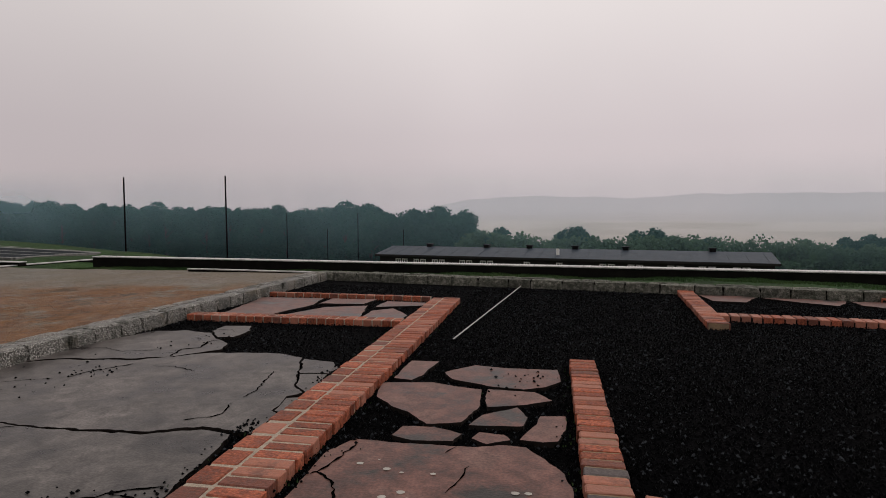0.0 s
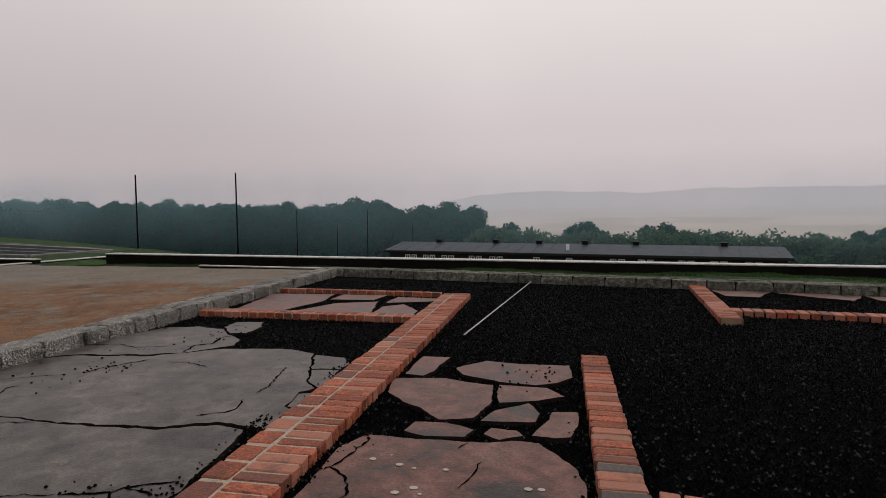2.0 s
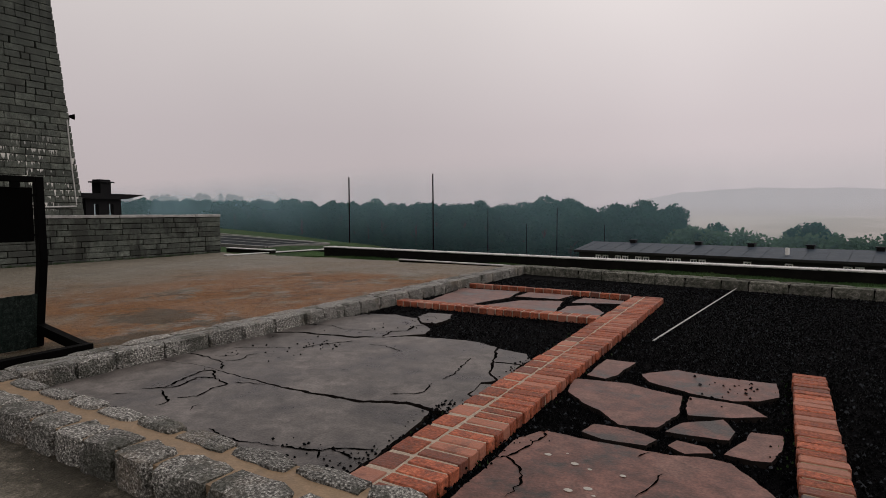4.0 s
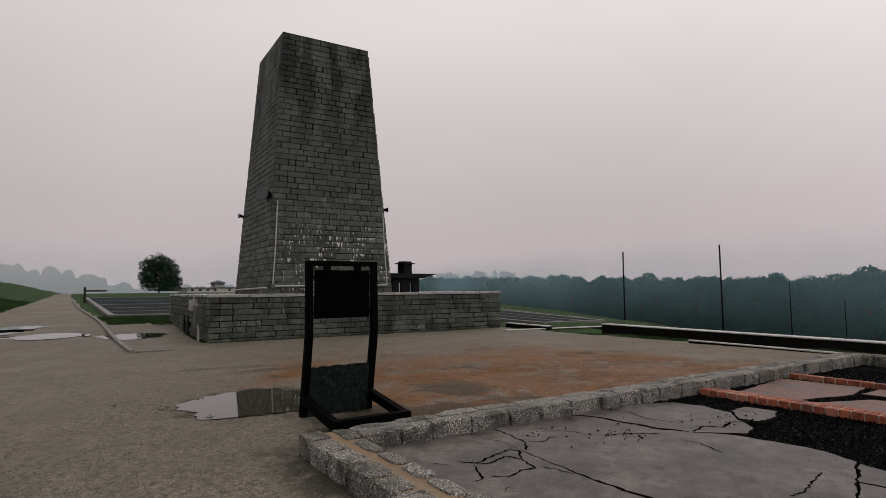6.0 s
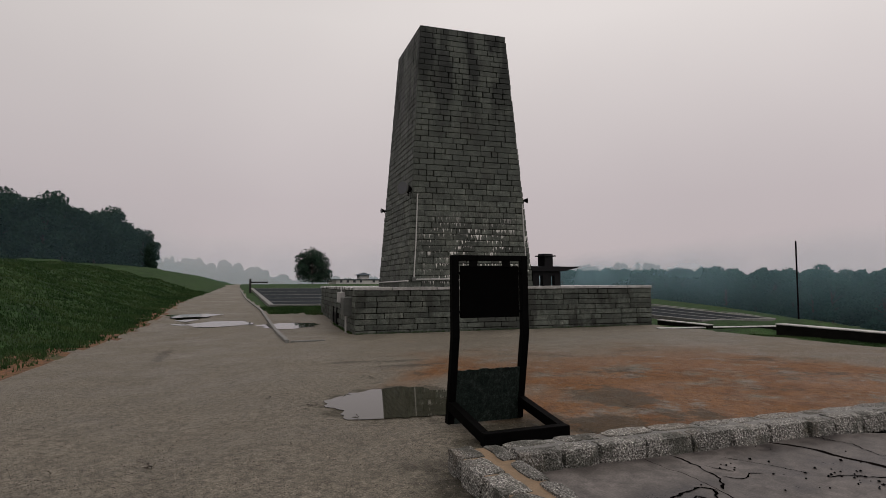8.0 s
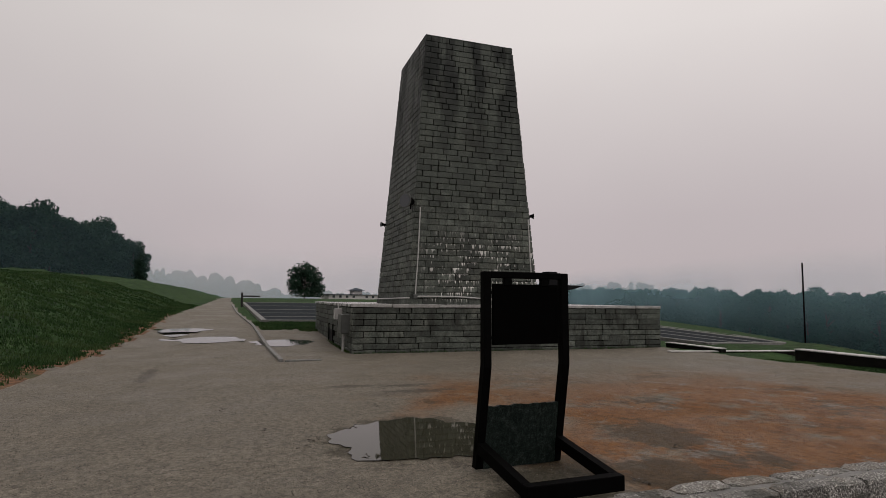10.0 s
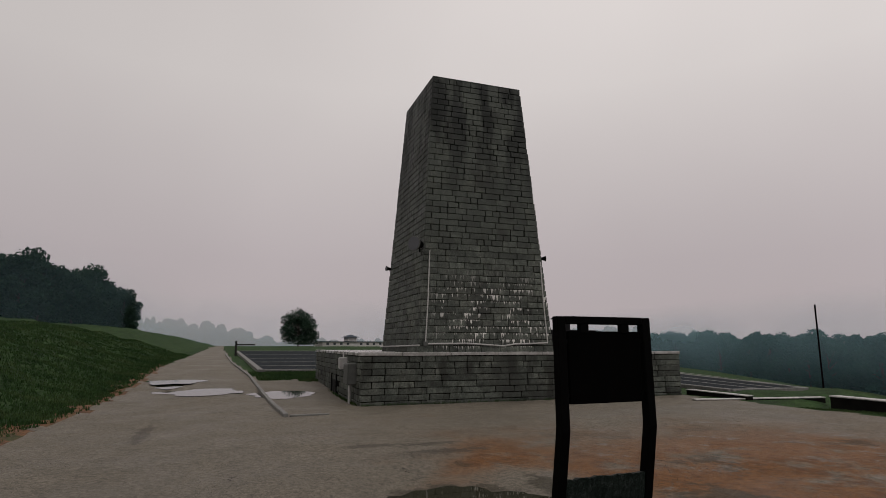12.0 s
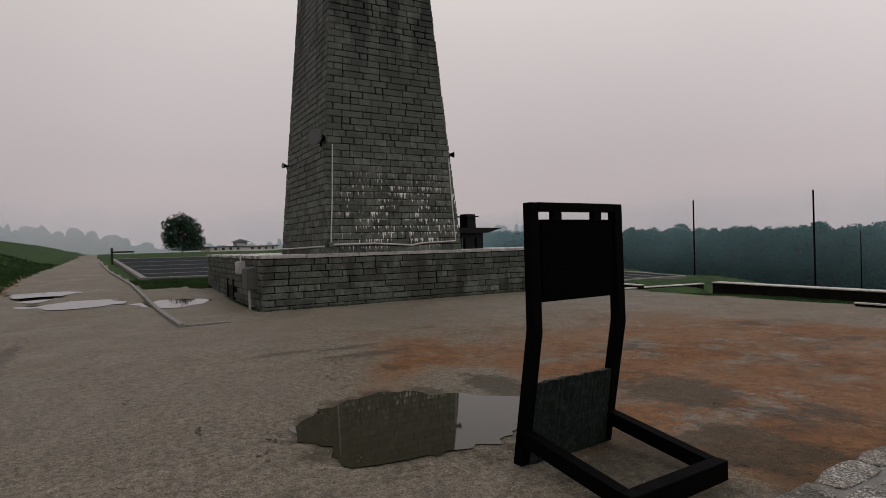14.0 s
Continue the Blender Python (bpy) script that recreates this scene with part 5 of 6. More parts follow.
def crack(parent, points, width, seed, top=-0.052):
    """A narrow open crack: a dark uneven strip along a line."""
    rng = random.Random(seed)
    bm = bmesh.new()
    rows = []
    pts = [Vector((*p, 0)) for p in points]
    line = []
    for a, b in zip(pts, pts[1:]):
        n = max(2, round((b - a).length / 0.04))
        line += [a + (b - a) * i / n for i in range(n)]
    line.append(pts[-1])
    for i, p in enumerate(line):
        d = (line[min(i + 1, len(line) - 1)] - line[max(i - 1, 0)]).normalized()
        side = Vector((-d.y, d.x, 0))
        q = p + side * rng.uniform(-0.012, 0.012)
        w = width * rng.uniform(0.35, 1.5) * (0.3 if i in (0, len(line) - 1) else 1)
        rows.append((bm.verts.new((q.x + side.x * w, q.y + side.y * w, top + 0.003)), bm.verts.new((q.x - side.x * w, q.y - side.y * w, top + 0.003))))
    for (a, b), (c, d) in zip(rows, rows[1:]):
        bm.faces.new((a, c, d, b))
    part("crack", bm, CRACK, parent, "dark open crack")


grey_floor = tagged(new("floor_grey_screed"), "cracked wet grey concrete floor in broken pieces", "floor", kind="structure")
slab(grey_floor, [(-4.83, 4.42), (-4.8, 5.25), (-4.62, 5.97), (-4.26, 6.11), (-3.83, 6.01), (-3.63, 5.77), (-3.34, 5.55), (-3.23, 5.27), (-3.36, 5.12), (-3.58, 4.89), (-3.89, 4.76), (-4.64, 4.62)], SLAB_GREY, 1)
slab(grey_floor, [(-3.90, 6.13), (-3.91, 6.47), (-3.58, 6.50), (-3.45, 6.22), (-3.45, 5.86), (-3.62, 5.82)], SLAB_GREY, 1)
slab(grey_floor, [(-4.85, 3.05), (-4.85, 4.38), (-4.57, 4.58), (-3.79, 4.71), (-3.35, 5.04), (-3.20, 5.12), (-2.83, 5.18), (-2.54, 5.21), (-2.25, 5.08), (-2.05, 4.56), (-1.90, 4.22), (-1.76, 4.04), (-1.82, 3.91), (-1.79, 3.60), (-1.70, 3.52), (-1.72, 3.17), (-1.81, 3.19), (-2.10, 3.24), (-2.42, 3.07), (-2.86, 3.04), (-3.42, 3.03), (-4.2, 3.10)], SLAB_GREY, 1)
slab(grey_floor, [(-2.20, 5.05), (-1.89, 4.98), (-1.74, 4.79), (-1.74, 4.60), (-2.03, 4.57)], SLAB_GREY, 1)
slab(grey_floor, [(-2.01, 4.54), (-1.77, 4.56), (-1.72, 4.35), (-1.70, 4.14), (-1.75, 4.06), (-1.88, 4.22)], SLAB_GREY, 1, rough=0.02)
slab(grey_floor, [(-1.81, 3.88), (-1.71, 3.92), (-1.70, 3.57), (-1.77, 3.60)], SLAB_GREY, 1, rough=0.012)
slab(grey_floor, [(-4.85, 1.8), (-4.85, 3.045), (-4.2, 3.093), (-3.42, 3.01), (-2.81, 3.0), (-2.41, 3.03), (-2.08, 3.18), (-1.83, 3.13), (-1.80, 2.96), (-1.74, 2.60), (-1.70, 2.37), (-1.72, 1.8)], SLAB_GREY, 1)
for k, (line, w) in enumerate((
        ([(-3.48, 4.53), (-3.27, 4.55), (-2.98, 4.44)], 0.005), ([(-2.27, 4.57), (-2.21, 4.29), (-2.13, 4.00), (-2.16, 3.84)], 0.007), ([(-2.17, 3.69), (-2.10, 3.47), (-2.15, 3.40), (-2.3, 3.3)], 0.007),
        ([(-3.58, 4.9), (-3.64, 5.19), (-3.50, 5.29), (-3.58, 5.58), (-3.5, 5.7)], 0.012), ([(-4.10, 2.42), (-3.96, 2.52), (-4.05, 2.77), (-4.11, 2.99), (-4.02, 3.06)], 0.010),
        ([(-4.02, 3.12), (-4.2, 3.27), (-4.52, 3.33), (-4.77, 3.34), (-4.84, 3.28)], 0.008), ([(-3.95, 2.51), (-3.9, 2.62), (-3.98, 2.84), (-3.85, 2.91), (-4.04, 3.05)], 0.009),
        ([(-3.93, 2.48), (-3.76, 2.41), (-3.63, 2.34), (-3.61, 2.23)], 0.009), ([(-3.65, 2.43), (-3.54, 2.52), (-3.62, 2.7), (-3.6, 2.84), (-3.85, 2.91)], 0.008), ([(-3.59, 2.91), (-3.45, 2.96), (-3.30, 2.985)], 0.006),
        ([(-3.3, 2.29), (-3.36, 2.36), (-3.36, 2.41)], 0.004), ([(-4.23, 3.31), (-4.14, 3.42), (-4.21, 3.58), (-4.18, 3.66)], 0.006), ([(-4.49, 3.38), (-4.28, 3.5)], 0.004), ([(-4.16, 2.22), (-4.05, 2.32)], 0.005),
        ([(-2.27, 2.19), (-2.15, 2.21), (-2.04, 2.26), (-1.97, 2.33), (-1.89, 2.37), (-1.78, 2.43)], 0.009), ([(-2.0, 2.29), (-1.9, 2.28), (-1.81, 2.27)], 0.007), ([(-2.05, 2.26), (-1.98, 2.17)], 0.007), ([(-2.3, 2.18), (-2.6, 2.1), (-2.9, 2.14)], 0.005),
        ([(-3.95, 4.07), (-3.94, 4.22), (-3.85, 4.35), (-3.72, 4.58)], 0.008), ([(-4.6, 3.7), (-4.3, 3.9), (-4.05, 4.0)], 0.004), ([(-4.83, 5.0), (-4.5, 5.1), (-4.2, 5.0), (-3.9, 5.1)], 0.005), ([(-3.88, 6.2), (-3.7, 6.25), (-3.6, 6.1)], 0.005))):
    crack(grey_floor, line, w, k)

red_floor = tagged(new("floor_red_screed"), "broken worn red concrete floor pieces among black gravel", "floor", kind="structure")
for k, outline in enumerate((
        [(-1.15, 4.57), (-1.14, 5.17), (-0.87, 5.18), (-0.92, 4.72), (-0.98, 4.54)],
        [(-0.75, 4.83), (-0.51, 5.12), (-0.20, 5.06), (0.26, 5.09), (0.28, 4.71), (0.14, 4.53), (-0.02, 4.43), (-0.33, 4.48), (-0.65, 4.62)],
        [(-0.32, 4.39), (0.06, 4.38), (0.20, 4.19), (0.02, 4.06), (-0.27, 3.96)],
        [(-1.20, 4.42), (-0.78, 4.50), (-0.55, 4.41), (-0.36, 4.37), (-0.32, 3.94), (-0.41, 3.62), (-0.64, 3.54), (-0.82, 3.76), (-0.96, 3.85), (-1.15, 4.06)],
        [(-0.35, 3.58), (-0.28, 3.79), (-0.05, 3.99), (0.03, 3.79), (0.02, 3.62), (-0.18, 3.59)],
        [(-0.81, 3.31), (-0.78, 3.49), (-0.57, 3.50), (-0.37, 3.41), (-0.41, 3.29), (-0.66, 3.25)],
        [(-0.30, 3.35), (-0.26, 3.46), (-0.10, 3.45), (-0.06, 3.37), (-0.19, 3.28)],
        [(-0.00, 3.38), (0.10, 3.67), (0.12, 3.84), (0.29, 3.87), (0.30, 3.64), (0.24, 3.40), (0.14, 3.37)],
        [(-1.10, 1.85), (-1.12, 3.02), (-1.02, 3.22), (-0.79, 3.20), (-0.64, 3.21), (-0.40, 3.21), (-0.25, 3.22), (-0.11, 3.27), (0.04, 3.27), (0.16, 3.12), (0.25, 2.98), (0.31, 2.75), (0.31, 1.85)],
        [(-4.46, 7.05), (-4.76, 8.95), (-3.67, 9.05), (-3.53, 8.30), (-3.79, 7.30)],
        [(-3.66, 7.17), (-3.26, 8.12), (-2.66, 8.39), (-2.44, 7.42), (-2.46, 6.98), (-3.45, 6.98)],
        [(-3.5, 8.47), (-3.5, 9.05), (-2.70, 9.05), (-2.77, 8.53)],
        [(-2.49, 8.27), (-2.49, 8.89), (-1.82, 8.85), (-1.80, 8.54)],
        [(-2.40, 7.31), (-2.44, 7.93), (-2.18, 8.2), (-1.82, 7.64), (-1.84, 7.11), (-2.27, 7.08)],
        [(2.76, 10.55), (3.36, 10.55), (3.66, 10.42), (3.30, 9.79), (2.82, 9.87)],
        [(3.71, 10.36), (4.31, 10.36), (4.93, 10.2), (4.86, 10.02), (4.59, 9.63), (4.20, 9.89)],
        [(4.99, 10.15), (5.4, 10.15), (5.7, 10.0), (5.24, 9.45), (4.97, 9.77)])):
    slab(red_floor, outline, SLAB_RED, 20 + k, rough=0.014 if k < 9 else 0.02)
crack(red_floor, [(-1.10, 2.70), (-1.07, 2.74), (-1.03, 2.84), (-0.98, 3.15)], 0.007, 31)
crack(red_floor, [(-1.07, 2.74), (-0.98, 2.67), (-0.88, 2.52), (-0.87, 2.3)], 0.007, 32)
crack(red_floor, [(-0.33, 2.62), (-0.28, 2.75), (-0.26, 2.95)], 0.004, 33)
crack(red_floor, [(-0.42, 3.1), (-0.36, 3.2)], 0.004, 34)


def loose_stones(name, count, areas, mat, size, seed, label, z=None, stuff=True):
    """Scattered angular stones; areas: x, y, spread x, spread y."""
    rng = random.Random(seed)
    v, f = [], []
    for _ in range(count):
        ax, ay, sx, sy = rng.choice(areas)
        x, y = rng.gauss(ax, sx), rng.gauss(ay, sy)
        s = size * rng.uniform(0.5, 1.3)
        base = len(v)
        zz = (ground_z(x, y) if z is None else z) + s * 0.3
        t = rng.uniform(0, 6.28)
        for px, py, pz in ((1, 0, 0), (0, 0.8, 0), (-1, 0, 0.1), (0, -0.8, 0), (0.1, 0.1, 0.7), (0, 0, -0.6)):
            qx, qy = px * math.cos(t) - py * math.sin(t), px * math.sin(t) + py * math.cos(t)
            v.append((x + qx * s * rng.uniform(0.7, 1.2), y + qy * s * rng.uniform(0.7, 1.2), zz + pz * s))
        for a, b in ((0, 1), (1, 2), (2, 3), (3, 0)):
            f.append((base + a, base + b, base + 4))
            f.append((base + b, base + a, base + 5))
    me = bpy.data.meshes.new(name)
    me.from_pydata(v, [], f)
    me.materials.append(mat)
    tagged(new(name, me), label, "stones", kind="stuff")


loose_stones("stray_gravel", 420, [(-1.74, 2.1, 0.05, 0.2), (-1.74, 2.1, 0.05, 0.2), (-1.76, 2.7, 0.05, 0.3), (-1.76, 3.2, 0.07, 0.12), (-1.72, 3.25, 0.1, 0.08), (-2.0, 2.1, 0.2, 0.12), (-3.85, 4.25, 0.16, 0.1), (-4.3, 3.9, 0.25, 0.35), (-1.08, 3.15, 0.1, 0.1), (-1.14, 2.4, 0.03, 0.4), (0.0, 4.6, 0.15, 0.3), (-1.75, 4.5, 0.06, 0.2), (-3.6, 5.5, 0.15, 0.25), (0.28, 3.3, 0.04, 0.5), (-2.3, 8.4, 0.4, 0.15)], GRAVEL, 0.013, 3, "stray black gravel on the slabs and along the walls", -0.052)
loose_stones("grit", 34000, [(-6, 0.2, 2.2, 1.2), (-9, 0.5, 3, 1.5), (-4, -1.5, 2.5, 1.0), (-9, -2.5, 4, 1.0), (-9, 5, 2.2, 2.0), (-12, 8, 3, 3)], surface("pale grit", [(0.05, 0.042, 0.035), (0.13, 0.11, 0.09), (0.26, 0.23, 0.2)], 9, (0.5, 0.8), 0, random_tone=0.6, island=True), 0.0065, 5, "fine pale grit on the damp sand")
LICHEN = surface("pale spots", [(0.30, 0.28, 0.25), (0.42, 0.40, 0.36)], 30, (0.8, 0.95), 0)


def lichen_spot(x, y, r, seed):
    bm = bmesh.new()
    ring = [bm.verts.new((x + r * math.cos(a) * (1 + 0.35 * noise.noise((math.cos(a) * 2, math.sin(a) * 2, seed))), y + 0.8 * r * math.sin(a), -0.0485)) for a in (2 * math.pi * k / 14 for k in range(14))]
    bm.faces.new(ring)
    part("lichen", bm, LICHEN, red_floor, "pale lichen spot")


rng = random.Random(15)
for k in range(22):
    lichen_spot(rng.uniform(-0.95, 0.15), rng.uniform(2.1, 2.95), rng.uniform(0.008, 0.024), k)

# the thin pale cable strip lying across the gravel
cable = empty_thing("steel_strip", pose(0, 0, 0), "thin pale steel strip lying across the black gravel", "metal strip")
part("strip", add_tube(bmesh.new(), [(-0.92, 6.27, -0.068), (-0.70, 8.4, -0.055), (-0.5, 10.4, -0.05), (-0.415, 11.25, -0.045)], 0.009, 6), ZINC, cable)


# ---- floodlights and conduits on the tower ----
def tower_face(z):
    return BASE_H + (TOP_H - BASE_H) * (z - TZ0) / (TZ1 - TZ0)


def floodlight(x, y, z, turn, scale, label):
    thing = empty_thing("floodlight", pose(x, y, z, 0, 0, turn), label, "floodlight")
    bm = add_tube(bmesh.new(), [(0, -0.10 * scale, 0), (0, 0.02 * scale, 0), (0, 0.12 * scale, 0), (0, 0.2 * scale, 0)], 0.09 * scale, 16, 0.2 * scale)
    part("housing", bm, STEEL, thing)
    part("lens", add_tube(bmesh.new(), [(0, 0.2 * scale, 0), (0, 0.22 * scale, 0)], 0.175 * scale, 16), GLASS, thing, "dark glass lens")
    part("rim", add_tube(bmesh.new(), [(0, 0.195 * scale, 0), (0, 0.21 * scale, 0)], 0.205 * scale, 16), GREY_BOX, thing, "dull grey metal rim")
    part("bracket", add_box(box(-0.02, 0.02, -0.34 * scale, -0.05, -0.03, 0.03, 0.004), -0.02, 0.02, -0.08, -0.04, -0.2 * scale, 0.03, 0.004), STEEL, thing)
    return thing


h = tower_face(4.75)
floodlight(TOWER_C[0] + h - 0.05, TOWER_C[1] - h - 0.22, 4.78, 215, 1.25, "round black floodlight on the tower's corner")
h = tower_face(4.5)
floodlight(TOWER_C[0] + h - 0.05, TOWER_C[1] + h + 0.06, 4.55, -20, 0.5, "small black floodlight on the tower's edge")
floodlight(TOWER_C[0] - h + 0.15, TOWER_C[1] - h - 0.08, 4.5, 190, 0.5, "small black floodlight on the tower's edge")


def conduit(name, points, label, radius=0.022):
    thing = empty_thing(name, pose(0, 0, 0), label, "conduit")
    part("pipe", add_tube(bmesh.new(), points, radius, 8), ZINC, thing)
    return thing


def on_front(y, z, off=0.05):
    return (TOWER_C[0] + tower_face(z) + off, y, z)


lo, hi = TOWER_C[1] - tower_face(1.5), TOWER_C[1] + tower_face(1.5)
front_y = TOWER_C[1] - tower_face(4.6) + 0.14
conduit("conduit", [on_front(front_y, 4.6), on_front(front_y - 0.09, 3.0), on_front(lo + 0.16, 1.62)], "pale vertical conduit up to the floodlight")
conduit("conduit", [on_front(TOWER_C[1] + tower_face(4.4) - 0.12, 4.4), on_front(TOWER_C[1] + tower_face(3) - 0.2, 3.0), on_front(hi - 0.25, 1.62)], "pale vertical conduit up to the floodlight")
conduit("conduit", [on_front(lo + 0.16, 1.55), on_front(lo + 1.6, 1.56), on_front(lo + 2.9, 1.48), on_front(lo + 3.3, 1.54), on_front(hi - 0.25, 1.58)], "pale conduit along the tower's foot", 0.026)
conduit("conduit", [(TOWER_C[0] + tower_face(1.5) + 0.03, lo - 0.05, 1.50), (TOWER_C[0], lo - 0.06, 1.47), (TOWER_C[0] - tower_face(1.5), lo - 0.06, 1.45)], "pale conduit along the tower's foot", 0.026)
junction = empty_thing("junction_box", pose(*on_front(lo + 0.16, 1.55)), "small grey junction box on the tower's foot", "junction box")
part("case", box(-0.03, 0.05, -0.07, 0.07, -0.07, 0.07, 0.012), GREY_BOX, junction)


# ---- electrical boxes on the plinth's south side (plinth frame: x runs into the wall line, y out) ----
def on_plinth(s, out, z):
    return PLINTH @ Vector((-s, -out, z))


def meter_box(s, z, w, hgt, d, mat, label, lid=True):
    thing = empty_thing("meter_box", Matrix.Translation(on_plinth(s, 0.0, z)) @ Matrix.Rotation(radians(-1.5), 4, "Z"), label, "electrical box")
    part("case", box(-w / 2, w / 2, -d, 0.02, 0, hgt, 0.012), mat, thing)
    if lid:
        part("lid", box(-w / 2 - 0.012, w / 2 + 0.012, -d - 0.02, -d, 0.02, hgt - 0.02, 0.008), mat, thing)
        part("hinge", box(-w / 2 - 0.02, -w / 2 + 0.01, -d - 0.028, -d + 0.01, hgt * 0.4, hgt * 0.6, 0.004), STEEL, thing)
    return thing


meter_box(2.5, 0.72, 0.40, 0.38, 0.22, ZINC, "pale grey electrical box on the plinth's side")
meter_box(0.95, 0.32, 0.75, 0.62, 0.26, GREY_BOX, "dull grey meter cabinet on the plinth's side")
conduit("conduit", [tuple(on_plinth(2.5, 0.1, z)) for z in (1.08, 1.2, 1.32)], "short conduit up to the coping", 0.025)
conduit("conduit", [tuple(on_plinth(2.2, 0.1, 0.74)), tuple(on_plinth(2.1, 0.12, 0.45)), tuple(on_plinth(1.5, 0.12, 0.38))], "bent cable between the boxes", 0.02)
conduit("conduit", [tuple(on_plinth(0.95, 0.14, z)) for z in (0.34, 0.0, -0.32)], "pale pipe from the cabinet into the ground", 0.045)


# ---- raised kerbs of other foundations ----
def rim(parent, a, b, width, height, mat, name="kerbstone"):
    a, b = Vector(a), Vector(b)
    run = (b - a).length
    d = (b - a).normalized()
    q = Matrix((d, Vector((-d.y, d.x, 0)).normalized(), d.cross(Vector((-d.y, d.x, 0)).normalized()))).transposed().to_4x4()
    ob = part(name, box(0, run, -width / 2, width / 2, -height - 0.4, height - height, 0.015), mat, parent)
    ob.matrix_basis = Matrix.Translation(a) @ q
    return ob


SLATE = surface("dark slate chips", [(0.01, 0.014, 0.017), (0.022, 0.028, 0.032)], 3, (0.6, 0.8), 1.0, 30, fine=0.3, distance=0.02, specular=0.02)


def foundation(corners, width, lift, ribs, label, mat=GREY_CONCRETE, inner=GRAVEL_BED):
    """A low rectangular foundation: pale kerbs round a dark gravel bed. corners: (x, y) in order."""
    thing = empty_thing("foundation_bed", pose(0, 0, 0), label, "foundation", "foundations of lost barracks")
    pts = [Vector((x, y, ground_z(x, y) + lift)) for x, y in corners]
    bm = bmesh.new()
    n = 8
    grid = []
    for i in range(n + 1):
        row = []
        for j in range(n + 1):
            p = pts[0].lerp(pts[1], i / n).lerp(pts[3].lerp(pts[2], i / n), j / n)
            row.append(bm.verts.new((p.x, p.y, max(p.z - 0.03, ground_z(p.x, p.y) + 0.04))))
        grid.append(row)
    for i in range(n):
        for j in range(n):
            bm.faces.new((grid[i][j], grid[i + 1][j], grid[i + 1][j + 1], grid[i][j + 1]))
    part("bed", bm, inner, thing, "dark gravel bed")
    for i in range(4):
        rim(thing, pts[i], pts[(i + 1) % 4], width, lift, mat)
    for f in ribs:
        rim(thing, pts[0].lerp(pts[1], f) - Vector((0, 0, 0.012)), pts[3].lerp(pts[2], f) - Vector((0, 0, 0.012)), width * 0.4, lift, mat, "cross_kerb")
    return thing


foundation([(-35.5, 1.35), (-66, 0.6), (-66, 9.5), (-35.0, 8.6)], 0.3, 0.2, (0.12, 0.27, 0.45, 0.7), "long foundation bed with pale kerbs beside the track", GREY_CONCRETE, SLATE)
ledge("terrace_kerb_low", (-17.15, 13.6), (-16.3, 18.3), 0.25, -0.19, 0.4, PALE, "pale wet concrete kerb at the yard's north-western corner", "kerb")
ledge("terrace_kerb_high", (-19.6, 15.5), (-16.75, 15.3), 0.28, -0.09, 0.6, PALE, "pale wet coping of a low dark foundation wall", "kerb")
foundation([(-19.5, 17.6), (-19.8, 22.0), (-31, 25.0), (-31, 19.2)], 0.2, 0.1, (0.4, 0.7), "foundation bed with pale kerbs beyond the yard", inner=SLATE)
foundation([(-24, 26.5), (-24, 31), (-38, 35), (-38, 28)], 0.18, 0.12, (), "foundation bed with pale kerbs on the terrace", inner=GRAVEL_BED)
foundation([(-48, 30), (-48, 42), (-12, 40), (-12, 28)], 0.2, 0.14, (), "long foundation bed with pale kerbs on the terrace", inner=SLATE)
foundation([(-60, 52), (-60, 62), (-22, 62), (-22, 50)], 0.25, 0.14, (), "long foundation bed with pale kerbs on the lower terrace", inner=SLATE)
low = ledge("yard_edging", (-9.6, 13.75), (-4.0, 13.3), 0.12, -0.05, 0.2, PALE, "thin grey kerb along the yard's northern edge", "kerb")

# a dark notice post beside the bed
post = empty_thing("dark_post", pose(-57, 0.35, ground_z(-57, 0.35)), "short dark wooden post beside the foundation bed", "post")
part("shaft", box(-0.09, 0.09, -0.09, 0.09, -0.2, 1.35, 0.01), TIMBER, post)
part("rail", box(-0.05, 0.05, 0.0, 1.6, 0.95, 1.08, 0.01), TIMBER, post)


# ---- kerb along the track ----
def build_track_kerb():
    thing = tagged(new("track_kerb"), "narrow pale concrete kerb along the sandy track", "kerb", kind="structure")
    rng = random.Random(9)
    meshes = [mesh_of(rough_block(0.97, 0.12, 0.2, 0.006, rng), "kerbstone", GREY_CONCRETE) for _ in range(4)]
    x = -17.5
    while x > -62:
        x2 = x - 1.0
        y, y2 = interp(x, ROAD_RIGHT) - 0.03, interp(x2, ROAD_RIGHT) - 0.03
        z, z2 = ground_level(x, y), ground_level(x2, y2)
        m = Matrix.Translation(((x + x2) / 2, (y + y2) / 2, (z + z2) / 2 - 0.115)) @ Matrix.Rotation(math.atan2(y2 - y, x2 - x), 4, "Z") @ Matrix.Rotation(-math.atan2(z2 - z, 1.0), 4, "Y")
        piece("kerbstone", rng.choice(meshes), thing, m)
        x = x2
    for k in range(1):
        piece("kerbstone", meshes[k], thing, Matrix.Translation((-17.6 - 0.08 * k, 1.6 + k, -0.40)) @ Matrix.Rotation(radians(92), 4, "Z"))


build_track_kerb()


